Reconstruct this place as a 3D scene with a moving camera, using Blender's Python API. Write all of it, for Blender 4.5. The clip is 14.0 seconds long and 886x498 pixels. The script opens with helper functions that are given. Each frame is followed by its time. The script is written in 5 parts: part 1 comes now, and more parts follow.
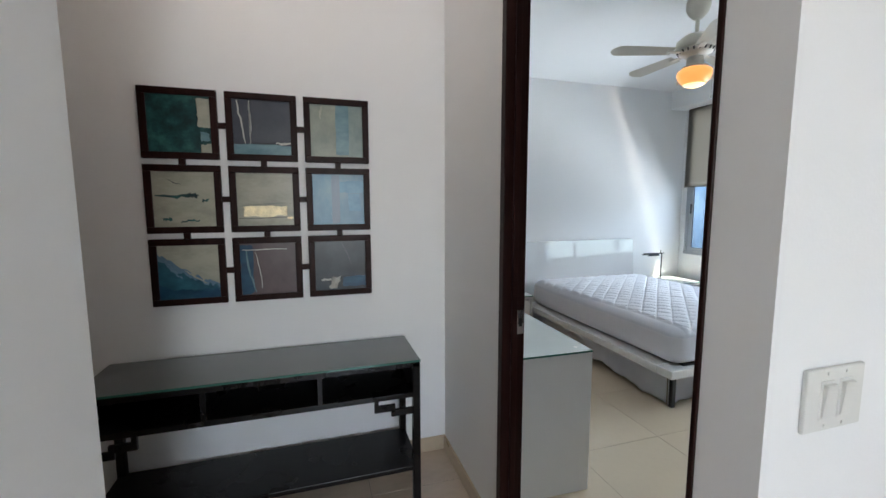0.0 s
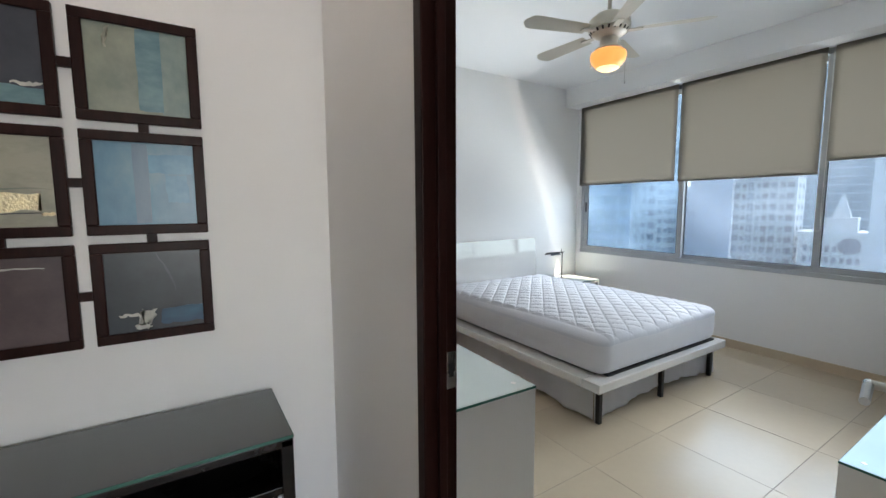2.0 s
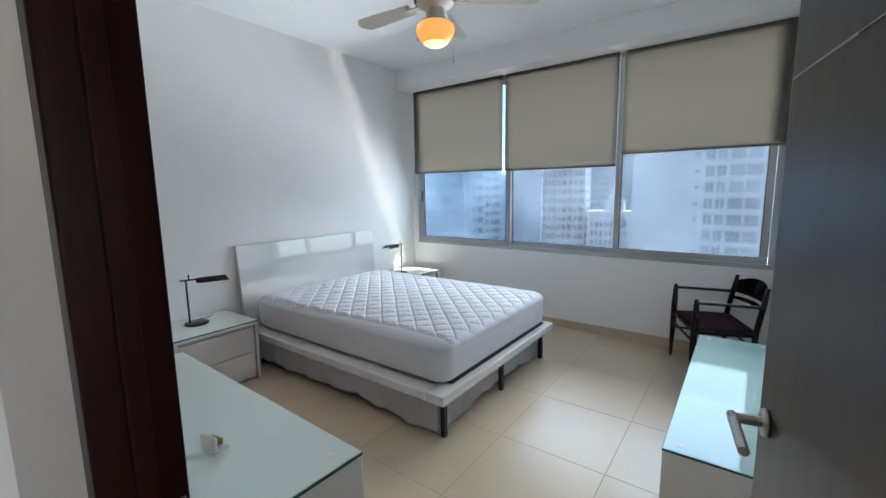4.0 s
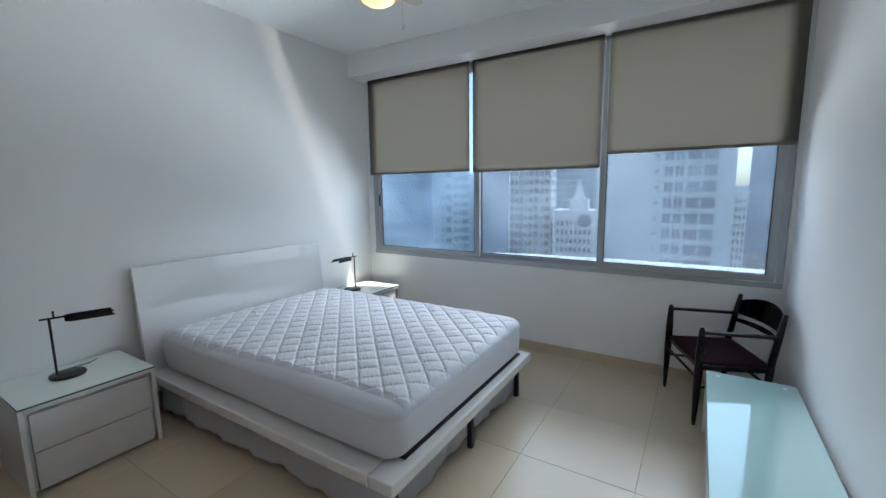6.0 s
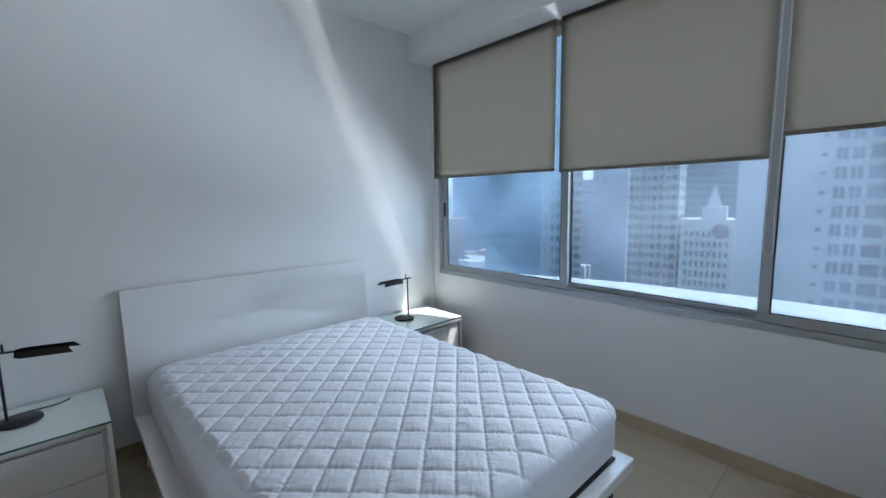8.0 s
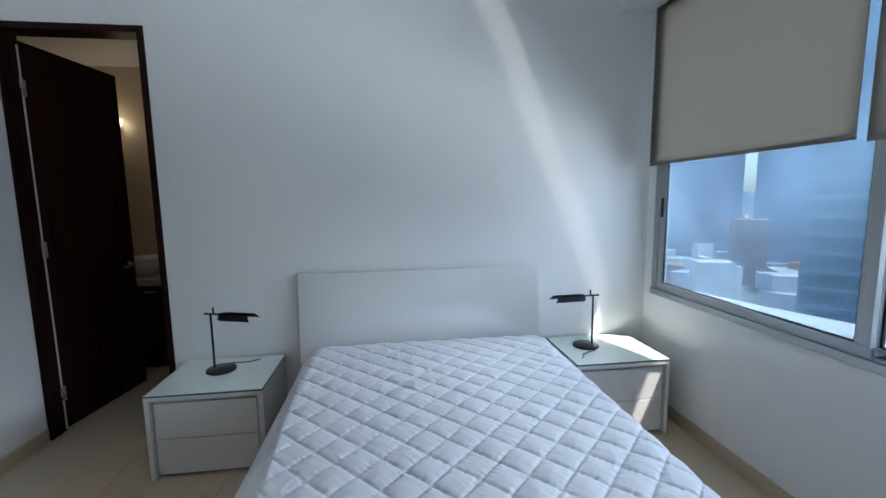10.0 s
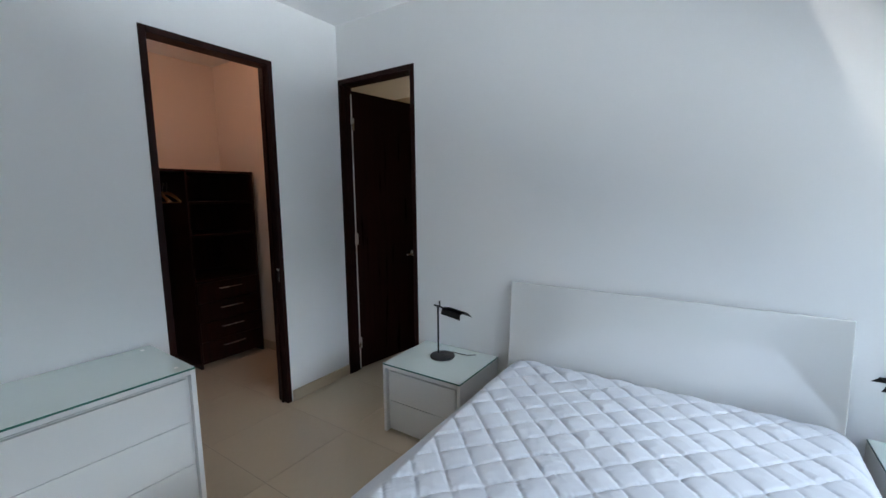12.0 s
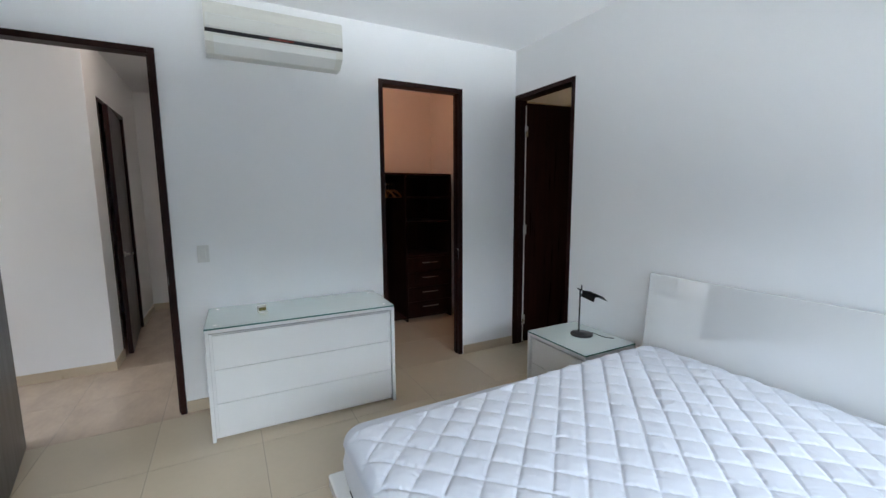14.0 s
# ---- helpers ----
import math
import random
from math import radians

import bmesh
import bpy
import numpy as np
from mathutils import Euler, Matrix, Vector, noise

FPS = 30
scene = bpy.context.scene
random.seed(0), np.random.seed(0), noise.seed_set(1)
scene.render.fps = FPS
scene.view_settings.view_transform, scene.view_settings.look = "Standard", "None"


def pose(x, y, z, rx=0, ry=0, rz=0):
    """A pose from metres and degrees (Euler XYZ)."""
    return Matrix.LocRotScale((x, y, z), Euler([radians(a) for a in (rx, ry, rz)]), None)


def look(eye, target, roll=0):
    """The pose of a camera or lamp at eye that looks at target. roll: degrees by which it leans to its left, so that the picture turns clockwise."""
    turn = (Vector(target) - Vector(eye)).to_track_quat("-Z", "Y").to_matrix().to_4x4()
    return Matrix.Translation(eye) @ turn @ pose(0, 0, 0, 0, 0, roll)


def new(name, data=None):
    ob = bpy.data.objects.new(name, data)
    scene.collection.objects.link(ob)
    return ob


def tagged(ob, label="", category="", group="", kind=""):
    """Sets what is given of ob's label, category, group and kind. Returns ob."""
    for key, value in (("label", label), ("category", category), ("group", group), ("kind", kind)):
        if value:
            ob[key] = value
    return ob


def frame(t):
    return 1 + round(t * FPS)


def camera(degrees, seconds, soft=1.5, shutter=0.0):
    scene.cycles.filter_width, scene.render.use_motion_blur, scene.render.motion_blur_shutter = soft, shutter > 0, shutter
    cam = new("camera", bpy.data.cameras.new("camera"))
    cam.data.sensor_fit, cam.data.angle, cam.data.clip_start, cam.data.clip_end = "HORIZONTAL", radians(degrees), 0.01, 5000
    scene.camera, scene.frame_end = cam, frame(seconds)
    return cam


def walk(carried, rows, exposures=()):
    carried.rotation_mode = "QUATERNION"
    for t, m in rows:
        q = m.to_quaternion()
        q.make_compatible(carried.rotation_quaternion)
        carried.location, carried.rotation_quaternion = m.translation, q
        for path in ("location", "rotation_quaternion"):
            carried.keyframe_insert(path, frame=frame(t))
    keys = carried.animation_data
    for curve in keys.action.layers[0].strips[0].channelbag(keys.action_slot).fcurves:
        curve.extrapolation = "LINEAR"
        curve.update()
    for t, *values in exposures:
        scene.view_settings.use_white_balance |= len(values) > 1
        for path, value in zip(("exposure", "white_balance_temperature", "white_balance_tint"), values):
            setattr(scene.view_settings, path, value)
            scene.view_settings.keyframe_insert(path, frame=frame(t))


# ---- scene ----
cam = camera(94.3, 14.0)
PATH = [
    (0, (-0.782, 1.344, 1.481), (-0.192, 3.242, 1.261), -0.1),
    (0.5, (-0.72, 1.5, 1.469), (-0.126, 3.399, 1.261), -0.1),
    (1, (-0.703, 1.668, 1.467), (-0.048, 3.546, 1.261), -0.2),
    (1.5, (-0.662, 1.819, 1.456), (0.143, 3.638, 1.248), -0.1),
    (2, (-0.564, 1.941, 1.427), (0.492, 3.627, 1.22), -0.3),
    (2.5, (-0.445, 2.065, 1.422), (0.843, 3.58, 1.212), -0.5),
    (3, (-0.355, 2.153, 1.415), (1.097, 3.509, 1.188), 0.0),
    (3.5, (-0.275, 2.182, 1.439), (1.265, 3.433, 1.183), -0.4),
    (6, (0.392, 2.515, 1.513), (2.07, 3.564, 1.229), -0.7),
    (6.5, (0.616, 2.64, 1.524), (2.289, 3.703, 1.262), -0.7),
    (7, (0.855, 2.729, 1.515), (2.486, 3.858, 1.262), -0.7),
    (9.5, (2.04, 2.945, 1.5), (2.584, 4.855, 1.266), -0.8),
    (10, (2.183, 3.038, 1.486), (2.434, 5.007, 1.243), -0.8),
    (10.5, (2.334, 3.154, 1.518), (2.265, 5.137, 1.262), -0.8),
    (11, (2.411, 3.227, 1.531), (2.008, 5.169, 1.275), -0.7),
    (11.5, (2.558, 3.301, 1.555), (1.77, 5.122, 1.296), -0.8),
    (12, (2.655, 3.326, 1.577), (1.554, 4.975, 1.316), -0.6),
    (12.5, (2.767, 3.268, 1.567), (1.439, 4.742, 1.309), -0.6),
    (13, (2.953, 3.18, 1.56), (1.445, 4.469, 1.308), -0.5),
    (13.5, (3.161, 3.183, 1.544), (1.501, 4.27, 1.298), -0.5),
    (14, (3.361, 3.19, 1.553), (1.606, 4.115, 1.295), -0.4),
]
walk(cam, [(t, look(eye, target, roll)) for t, eye, target, roll in PATH],
     exposures=[(0.0, 4.08, 6650, 11), (0.5, 4.15, 7000, 12), (1.5, 4.2, 7050, 12), (3.0, 4.0, 7050, 12), (3.6, 4.03, 6850, 12), (6.0, 3.68, 6550, 10), (7.0, 3.58, 6300, 10), (9.5, 3.56, 6150, 10), (10.5, 3.58, 6300, 10), (11.5, 3.70, 6450, 10), (12.0, 3.88, 6450, 11), (13.5, 4.1, 6650, 12), (14.0, 4.13, 6650, 12)])

# ---- world, sun, large lights ----
SUN_WAY = Vector((-0.40, 0.21, -1.0)).normalized()      # the way the sunlight travels
world = bpy.data.worlds.new("sky")
scene.world = world
world.use_nodes = True
wn = world.node_tree
sky = wn.nodes.new("ShaderNodeTexSky")
sky.sky_type, sky.sun_disc = "NISHITA", False
sky.sun_elevation = math.asin(-SUN_WAY.z)
sky.sun_rotation = math.atan2(-SUN_WAY.x, -SUN_WAY.y)
sky.altitude, sky.air_density, sky.dust_density = 50, 1.0, 2.0
wn.links.new(sky.outputs[0], wn.nodes["Background"].inputs[0])
wn.nodes["Background"].inputs[1].default_value = 0.15

sun = new("sun", bpy.data.lights.new("sun", "SUN"))
sun.data.energy, sun.data.angle, sun.data.color = 1.05, radians(0.6), (1.0, 0.95, 0.88)
sun.matrix_world = look((8, -6, 14), Vector((8, -6, 14)) + SUN_WAY)


def window_light(name, where, towards, width, height, power, colour):
    lamp = new(name, bpy.data.lights.new(name, "AREA"))
    lamp.data.shape, lamp.data.size, lamp.data.size_y = "RECTANGLE", width, height
    lamp.data.energy, lamp.data.color = power, colour
    lamp.matrix_world = look(where, towards)
    return lamp


# unseen area lamps outside the bedroom window add fill for sky and sunlit roofs
window_light("sky_fill_light", (13.0, 3.8, 5.7), (3.9, 3.8, 1.3), 9, 6.0, 150, (0.79, 0.905, 1.0))
window_light("side_fill_light", (13.0, -5.2, 1.3), (3.9, 3.8, 1.3), 9.0, 8.0, 45, (0.80, 0.91, 1.0))
window_light("roof_fill_light", (13.0, 3.8, -4.8), (3.9, 3.8, 1.3), 9, 6.0, 430, (0.80, 0.91, 1.0))
# added lamp imitates the sun's beam thrown up the wall by nightstand glass
glint = window_light("added_glint_lamp", (0, 0, 0), (0, 0, 1), 0.17, 0.46, 0.015, (1.0, 0.97, 0.92))
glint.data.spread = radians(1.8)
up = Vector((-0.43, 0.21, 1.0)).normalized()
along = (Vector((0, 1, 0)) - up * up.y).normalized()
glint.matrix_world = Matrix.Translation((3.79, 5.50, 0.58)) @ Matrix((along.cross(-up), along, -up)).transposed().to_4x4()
# Daylight lamp in an unseen living room window, added to light the hall.
window_light("living_fill_light", (-0.3, -2.52, 1.5), (-0.4, 3.6, 1.0), 0.85, 1.25, 2.9, (0.82, 0.91, 1.0))


def bulb(name, where, power, colour, radius):
    lamp = new(name, bpy.data.lights.new(name, "POINT"))
    lamp.data.energy, lamp.data.color, lamp.data.shadow_soft_size = power, colour, radius
    lamp.location = where
    return lamp


# Unseen warm fill lamp added to brighten the hall alcove.
bulb("hall_fill_lamp", (-0.95, 2.80, 2.86), 0.33, (1.0, 0.86, 0.78), 0.06)
bulb("closet_bulb", (-0.75, 4.75, 2.82), 0.48, (1.0, 0.56, 0.36), 0.05)
bulb("bathroom_bulb", (0.05, 7.02, 2.30), 0.05, (1.0, 0.80, 0.55), 0.05)


# ---- materials ----
def material(name, colour, rough=0.5, metal=0.0, vary=0.06, scale=3.0, fine=60.0, bump=0.05, coat=0.0, emit=None, sheen=0.0, stretch=(1, 1, 1), by_piece=0.0, spec=0.5, veil=0.0):
    m = bpy.data.materials.new(name)
    m.use_nodes = True
    nt = m.node_tree
    b = nt.nodes["Principled BSDF"]
    tc = nt.nodes.new("ShaderNodeTexCoord")
    mp = nt.nodes.new("ShaderNodeMapping")
    mp.inputs["Scale"].default_value = stretch
    nt.links.new(tc.outputs["Object"], mp.inputs[0])
    big, small = nt.nodes.new("ShaderNodeTexNoise"), nt.nodes.new("ShaderNodeTexNoise")
    big.inputs["Scale"].default_value, big.inputs["Detail"].default_value = scale, 4
    small.inputs["Scale"].default_value, small.inputs["Detail"].default_value = fine, 3
    for n in (big, small):
        nt.links.new(mp.outputs[0], n.inputs["Vector"])
    mix = nt.nodes.new("ShaderNodeMath")
    mix.operation = "MULTIPLY_ADD"
    nt.links.new(small.outputs[0], mix.inputs[0])
    mix.inputs[1].default_value = 0.35
    nt.links.new(big.outputs[0], mix.inputs[2])
    ramp = nt.nodes.new("ShaderNodeValToRGB")
    ramp.color_ramp.elements[0].position, ramp.color_ramp.elements[1].position = 0.35, 1.0
    ramp.color_ramp.elements[0].color = (*[max(0, c * (1 - vary)) for c in colour], 1)
    ramp.color_ramp.elements[1].color = (*[min(1, c * (1 + vary)) for c in colour], 1)
    nt.links.new(mix.outputs[0], ramp.inputs[0])
    out = ramp.outputs[0]
    if by_piece:
        info, hsv, rng = nt.nodes.new("ShaderNodeObjectInfo"), nt.nodes.new("ShaderNodeHueSaturation"), nt.nodes.new("ShaderNodeMapRange")
        nt.links.new(info.outputs["Random"], rng.inputs[0])
        rng.inputs[3].default_value, rng.inputs[4].default_value = 1 - by_piece, 1 + by_piece
        nt.links.new(rng.outputs[0], hsv.inputs["Value"])
        nt.links.new(out, hsv.inputs["Color"])
        out = hsv.outputs[0]
    nt.links.new(out, b.inputs["Base Color"])
    rr = nt.nodes.new("ShaderNodeMapRange")
    nt.links.new(big.outputs[0], rr.inputs[0])
    rr.inputs[1].default_value, rr.inputs[2].default_value = 0.3, 0.7
    rr.inputs[3].default_value, rr.inputs[4].default_value = max(0.02, rough * 0.88), min(1, rough * 1.12)
    nt.links.new(rr.outputs[0], b.inputs["Roughness"])
    b.inputs["Metallic"].default_value = metal
    b.inputs["Specular IOR Level"].default_value = spec
    b.inputs["Coat Weight"].default_value = coat
    b.inputs["Coat Roughness"].default_value = 0.06
    b.inputs["Sheen Weight"].default_value = sheen
    if bump:
        bp = nt.nodes.new("ShaderNodeBump")
        bp.inputs["Strength"].default_value, bp.inputs["Distance"].default_value = bump, 0.01
        nt.links.new(small.outputs[0], bp.inputs["Height"])
        nt.links.new(bp.outputs[0], b.inputs["Normal"])
    if veil:        # daylight that soaks through cloth
        soak, blend = nt.nodes.new("ShaderNodeBsdfTranslucent"), nt.nodes.new("ShaderNodeMixShader")
        nt.links.new(out, soak.inputs[0])
        blend.inputs[0].default_value = veil
        nt.links.new(b.outputs[0], blend.inputs[1])
        nt.links.new(soak.outputs[0], blend.inputs[2])
        nt.links.new(blend.outputs[0], nt.nodes["Material Output"].inputs[0])
    if emit:
        b.inputs["Emission Color"].default_value = (*emit[:3], 1)
        b.inputs["Emission Strength"].default_value = emit[3]
    return m


def glass(name, film=0.025, film_colour=(0.80, 0.88, 1.0), tint=(0.275, 0.320, 0.350), rough=0.01):
    """A thin pane: clear, with a dusty film of its own and a mirror gloss."""
    m = bpy.data.materials.new(name)
    m.use_nodes = True
    nt = m.node_tree
    nt.nodes.clear()
    out = nt.nodes.new("ShaderNodeOutputMaterial")
    clear, gloss, dust = (nt.nodes.new("ShaderNodeBsdf" + k) for k in ("Transparent", "Glossy", "Translucent"))
    clear.inputs[0].default_value = (*tint, 1)
    gloss.inputs["Roughness"].default_value = rough
    dust.inputs[0].default_value = (*film_colour, 1)
    noise_a = nt.nodes.new("ShaderNodeTexNoise")
    noise_a.inputs["Scale"].default_value, noise_a.inputs["Detail"].default_value = 1.7, 5
    tc = nt.nodes.new("ShaderNodeTexCoord")
    nt.links.new(tc.outputs["Object"], noise_a.inputs["Vector"])
    rng = nt.nodes.new("ShaderNodeMapRange")
    rng.inputs[1].default_value, rng.inputs[2].default_value = 0.3, 0.75
    rng.inputs[3].default_value, rng.inputs[4].default_value = film * 0.4, film * 1.7
    nt.links.new(noise_a.outputs[0], rng.inputs[0])
    m1, m2, facing, fr = (nt.nodes.new(k) for k in ("ShaderNodeMixShader", "ShaderNodeMixShader", "ShaderNodeLayerWeight", "ShaderNodeMath"))
    facing.inputs[0].default_value = 0.5
    fr.operation = "POWER"
    fr.inputs[1].default_value = 3.5
    nt.links.new(facing.outputs["Facing"], fr.inputs[0])
    nt.links.new(rng.outputs[0], m1.inputs[0])
    nt.links.new(clear.outputs[0], m1.inputs[1])
    nt.links.new(dust.outputs[0], m1.inputs[2])
    nt.links.new(fr.outputs[0], m2.inputs[0])
    nt.links.new(m1.outputs[0], m2.inputs[1])
    nt.links.new(gloss.outputs[0], m2.inputs[2])
    nt.links.new(m2.outputs[0], out.inputs[0])
    return m


WALL = material("white_wall_paint", (0.885, 0.88, 0.87), 0.55, vary=0.015, scale=1.2, fine=140, bump=0.05)
HALL_WALL = WALL
CLOSET_WALL = material("cream_wall_paint", (0.78, 0.68, 0.60), 0.6, vary=0.02, scale=1.5, fine=140, bump=0.05)
BATH_WALL = material("beige_bathroom_tile", (0.62, 0.52, 0.38), 0.3, vary=0.06, scale=2.5, fine=50, bump=0.02)
CEIL = material("white_ceiling_paint", (0.90, 0.90, 0.895), 0.7, vary=0.012, scale=1.0, fine=160, bump=0.05)
TILE = material("cream_porcelain_tile", (0.60, 0.50, 0.37), 0.20, vary=0.05, scale=1.3, fine=25, bump=0.006, by_piece=0.03)
MARBLE = material("beige_marble_tile", (0.60, 0.47, 0.36), 0.16, vary=0.16, scale=2.6, fine=14, bump=0.004, by_piece=0.05, stretch=(1, 2.2, 1))
GROUT = material("grey_beige_grout", (0.33, 0.28, 0.22), 0.85, vary=0.1, bump=0.2)
BASEB = material("beige_skirting_tile", (0.56, 0.45, 0.32), 0.3, vary=0.06, scale=4, fine=40, bump=0.01)
WENGE = material("dark_wenge_wood", (0.021, 0.0063, 0.005), 0.36, vary=0.45, scale=3, fine=24, bump=0.03, stretch=(9, 9, 0.6), spec=0.13)
DOOR = material("dark_veneer_door", (0.023, 0.0063, 0.005), 0.30, vary=0.40, scale=2.5, fine=20, bump=0.015, stretch=(9, 9, 0.5), spec=0.18)
BLACKWOOD = material("black_lacquered_wood", (0.008, 0.007, 0.007), 0.28, vary=0.3, scale=4, fine=40, bump=0.02, spec=0.25)
LACQUER = material("white_lacquer", (0.79, 0.785, 0.765), 0.08, vary=0.012, scale=2, fine=90, bump=0.002, coat=0.6)
FROST = material("back_painted_mint_glass", (0.74, 0.83, 0.79), 0.05, vary=0.02, scale=1.5, fine=60, bump=0.0, coat=1.0)
AQUA_TOP = material("back_painted_aqua_glass", (0.45, 0.68, 0.67), 0.05, vary=0.02, scale=1.5, fine=60, bump=0.0, coat=1.0)
# Entry door veneer, greyed to paint in its sheen from the window.
SHEENDOOR = material("sheen_greyed_veneer", (0.055, 0.048, 0.047), 0.34, vary=0.12, scale=2.5, fine=20, bump=0.015, stretch=(9, 9, 0.5), spec=0.4)
DARKGLASS = material("smoked_glass_top", (0.035, 0.045, 0.045), 0.10, vary=0.05, bump=0.0, coat=0.8)
EDGEGLASS = material("green_glass_edge", (0.05, 0.16, 0.13), 0.1, bump=0.0)
SHEET = material("white_cotton_sheet", (0.70, 0.705, 0.74), 0.85, vary=0.02, scale=6, fine=220, bump=0.06, sheen=0.3)
QUILT = material("white_quilted_polyester", (0.65, 0.67, 0.725), 0.68, vary=0.015, scale=9, fine=160, bump=0.03, sheen=0.3)
SKIRT = material("pale_grey_bed_skirt", (0.80, 0.80, 0.82), 0.85, vary=0.04, scale=5, fine=200, bump=0.08)
BLIND = material("taupe_blackout_fabric", (0.235, 0.212, 0.180), 0.8, vary=0.02, scale=2, fine=320, bump=0.06, veil=0.12)
HIGHGLOSS = material("glossy_white_lacquer", (0.79, 0.785, 0.765), 0.03, vary=0.01, scale=2, fine=90, bump=0.0, coat=1.0, spec=0.9)
HIGHGLOSS.node_tree.nodes["Principled BSDF"].inputs["Coat IOR"].default_value = 2.2
HIGHGLOSS.node_tree.nodes["Principled BSDF"].inputs["Coat Roughness"].default_value = 0.015
ALU = material("anodised_aluminium", (0.43, 0.445, 0.455), 0.40, metal=0.85, vary=0.04, scale=5, fine=90, bump=0.01)
STEEL = material("brushed_steel", (0.55, 0.54, 0.52), 0.28, metal=1.0, vary=0.05, fine=90, bump=0.01)
DARKMETAL = material("black_powder_coated_metal", (0.015, 0.015, 0.016), 0.42, metal=0.2, vary=0.1, fine=200, bump=0.02)
RUBBER = material("black_rubber_gasket", (0.012, 0.012, 0.013), 0.7, bump=0.0)
PLASTIC = material("white_plastic", (0.74, 0.73, 0.69), 0.35, vary=0.02, bump=0.0)
OLDPLASTIC = material("ivory_plastic", (0.70, 0.68, 0.61), 0.38, vary=0.03, bump=0.0)
FANPAINT = material("cream_enamel", (0.62, 0.58, 0.50), 0.35, vary=0.04, bump=0.01)
SEATFAB = material("dark_plum_seat_fabric", (0.050, 0.014, 0.022), 0.9, vary=0.15, scale=10, fine=260, bump=0.12, spec=0.2)
CERAMIC = material("white_ceramic", (0.80, 0.79, 0.76), 0.12, vary=0.01, bump=0.0)
STONE = material("cream_stone_counter", (0.62, 0.54, 0.44), 0.3, vary=0.1, scale=8, fine=50, bump=0.01)
HANGERWOOD = material("varnished_beech", (0.42, 0.20, 0.07), 0.35, vary=0.15, scale=6, fine=40, bump=0.02)
LAMPGLASS = material("lit_amber_glass", (0.78, 0.44, 0.17), 0.3, vary=0.05, bump=0.0, emit=(1.0, 0.36, 0.08, 0.06))
LAMPHOT = material("lit_bulb_glass", (0.90, 0.80, 0.60), 0.3, bump=0.0, emit=(1.0, 0.66, 0.28, 0.11))
SCONCE = material("lit_opal_glass", (0.9, 0.88, 0.82), 0.3, bump=0.0, emit=(1.0, 0.85, 0.62, 0.25))
LEDGE = material("white_painted_concrete", (0.78, 0.77, 0.74), 0.8, vary=0.05, scale=3, fine=50, bump=0.1)
PANE = glass("dusty_window_glass", 0.030)
HAZY_PANE = glass("salt_hazed_window_glass", 0.045, (0.50, 0.70, 0.90))


# ---- helpers for building ----
def link(name, bm, mat, parent=None, label="", smooth=False):
    me = bpy.data.meshes.new(name)
    bmesh.ops.recalc_face_normals(bm, faces=bm.faces)
    bm.to_mesh(me)
    bm.free()
    me.materials.append(mat)
    if smooth:
        me.shade_smooth()
    ob = new(name, me)
    ob.parent = parent
    if label:
        tagged(ob, label)
    return ob


def part(name, bm, mat, parent, label="", smooth=False):
    return link(name, bm, mat, parent, label, smooth)


def thing(name, where, label, category, group="", turn=0.0):
    ob = new(name)
    ob.empty_display_size = 0.1
    ob.matrix_world = pose(*where, 0, 0, turn)
    return tagged(ob, label, category, group)


def box(bm, lo, hi, bevel=0.0, seg=2, m=None):
    """Adds a box to bm, between two corners, with rounded edges."""
    size = [h - l for l, h in zip(lo, hi)]
    mid = [(h + l) / 2 for l, h in zip(lo, hi)]
    mat = Matrix.Translation(mid) @ Matrix.Diagonal((*size, 1))
    got = bmesh.ops.create_cube(bm, size=1, matrix=(m @ mat) if m else mat)
    if bevel:
        edges = {e for v in got["verts"] for e in v.link_edges}
        bmesh.ops.bevel(bm, geom=list(edges), offset=bevel, segments=seg, affect="EDGES", profile=0.5)
    return bm


def boxed(lo, hi, bevel=0.0, seg=2):
    return box(bmesh.new(), lo, hi, bevel, seg)


def rod(bm, a, b, r0, r1=None, seg=12, bulge=None):
    """A round bar from a to b, tapered, with radii along it where bulge gives them as (share, radius)."""
    a, b = Vector(a), Vector(b)
    stops = bulge or [(0, r0), (1, r0 if r1 is None else r1)]
    q = (b - a).to_track_quat("Z", "Y")
    rings = []
    for s, r in stops:
        rings.append([bm.verts.new(a.lerp(b, s) + q @ Vector((r * math.cos(2 * math.pi * k / seg), r * math.sin(2 * math.pi * k / seg), 0))) for k in range(seg)])
    for r0_, r1_ in zip(rings, rings[1:]):
        for k in range(seg):
            bm.faces.new((r0_[k], r0_[(k + 1) % seg], r1_[(k + 1) % seg], r1_[k]))
    bm.faces.new(rings[0][::-1])
    bm.faces.new(rings[-1])
    return bm


def lathe(bm, profile, seg=32, centre=(0, 0, 0)):
    """Turns (radius, z) pairs about the upright through centre."""
    cx, cy, cz = centre
    rings = [[bm.verts.new((cx + r * math.cos(2 * math.pi * k / seg), cy + r * math.sin(2 * math.pi * k / seg), cz + z)) for k in range(seg)] for r, z in profile]
    for a, b in zip(rings, rings[1:]):
        for k in range(seg):
            bm.faces.new((a[k], a[(k + 1) % seg], b[(k + 1) % seg], b[k]))
    bm.faces.new(rings[0][::-1])
    bm.faces.new(rings[-1])
    return bm


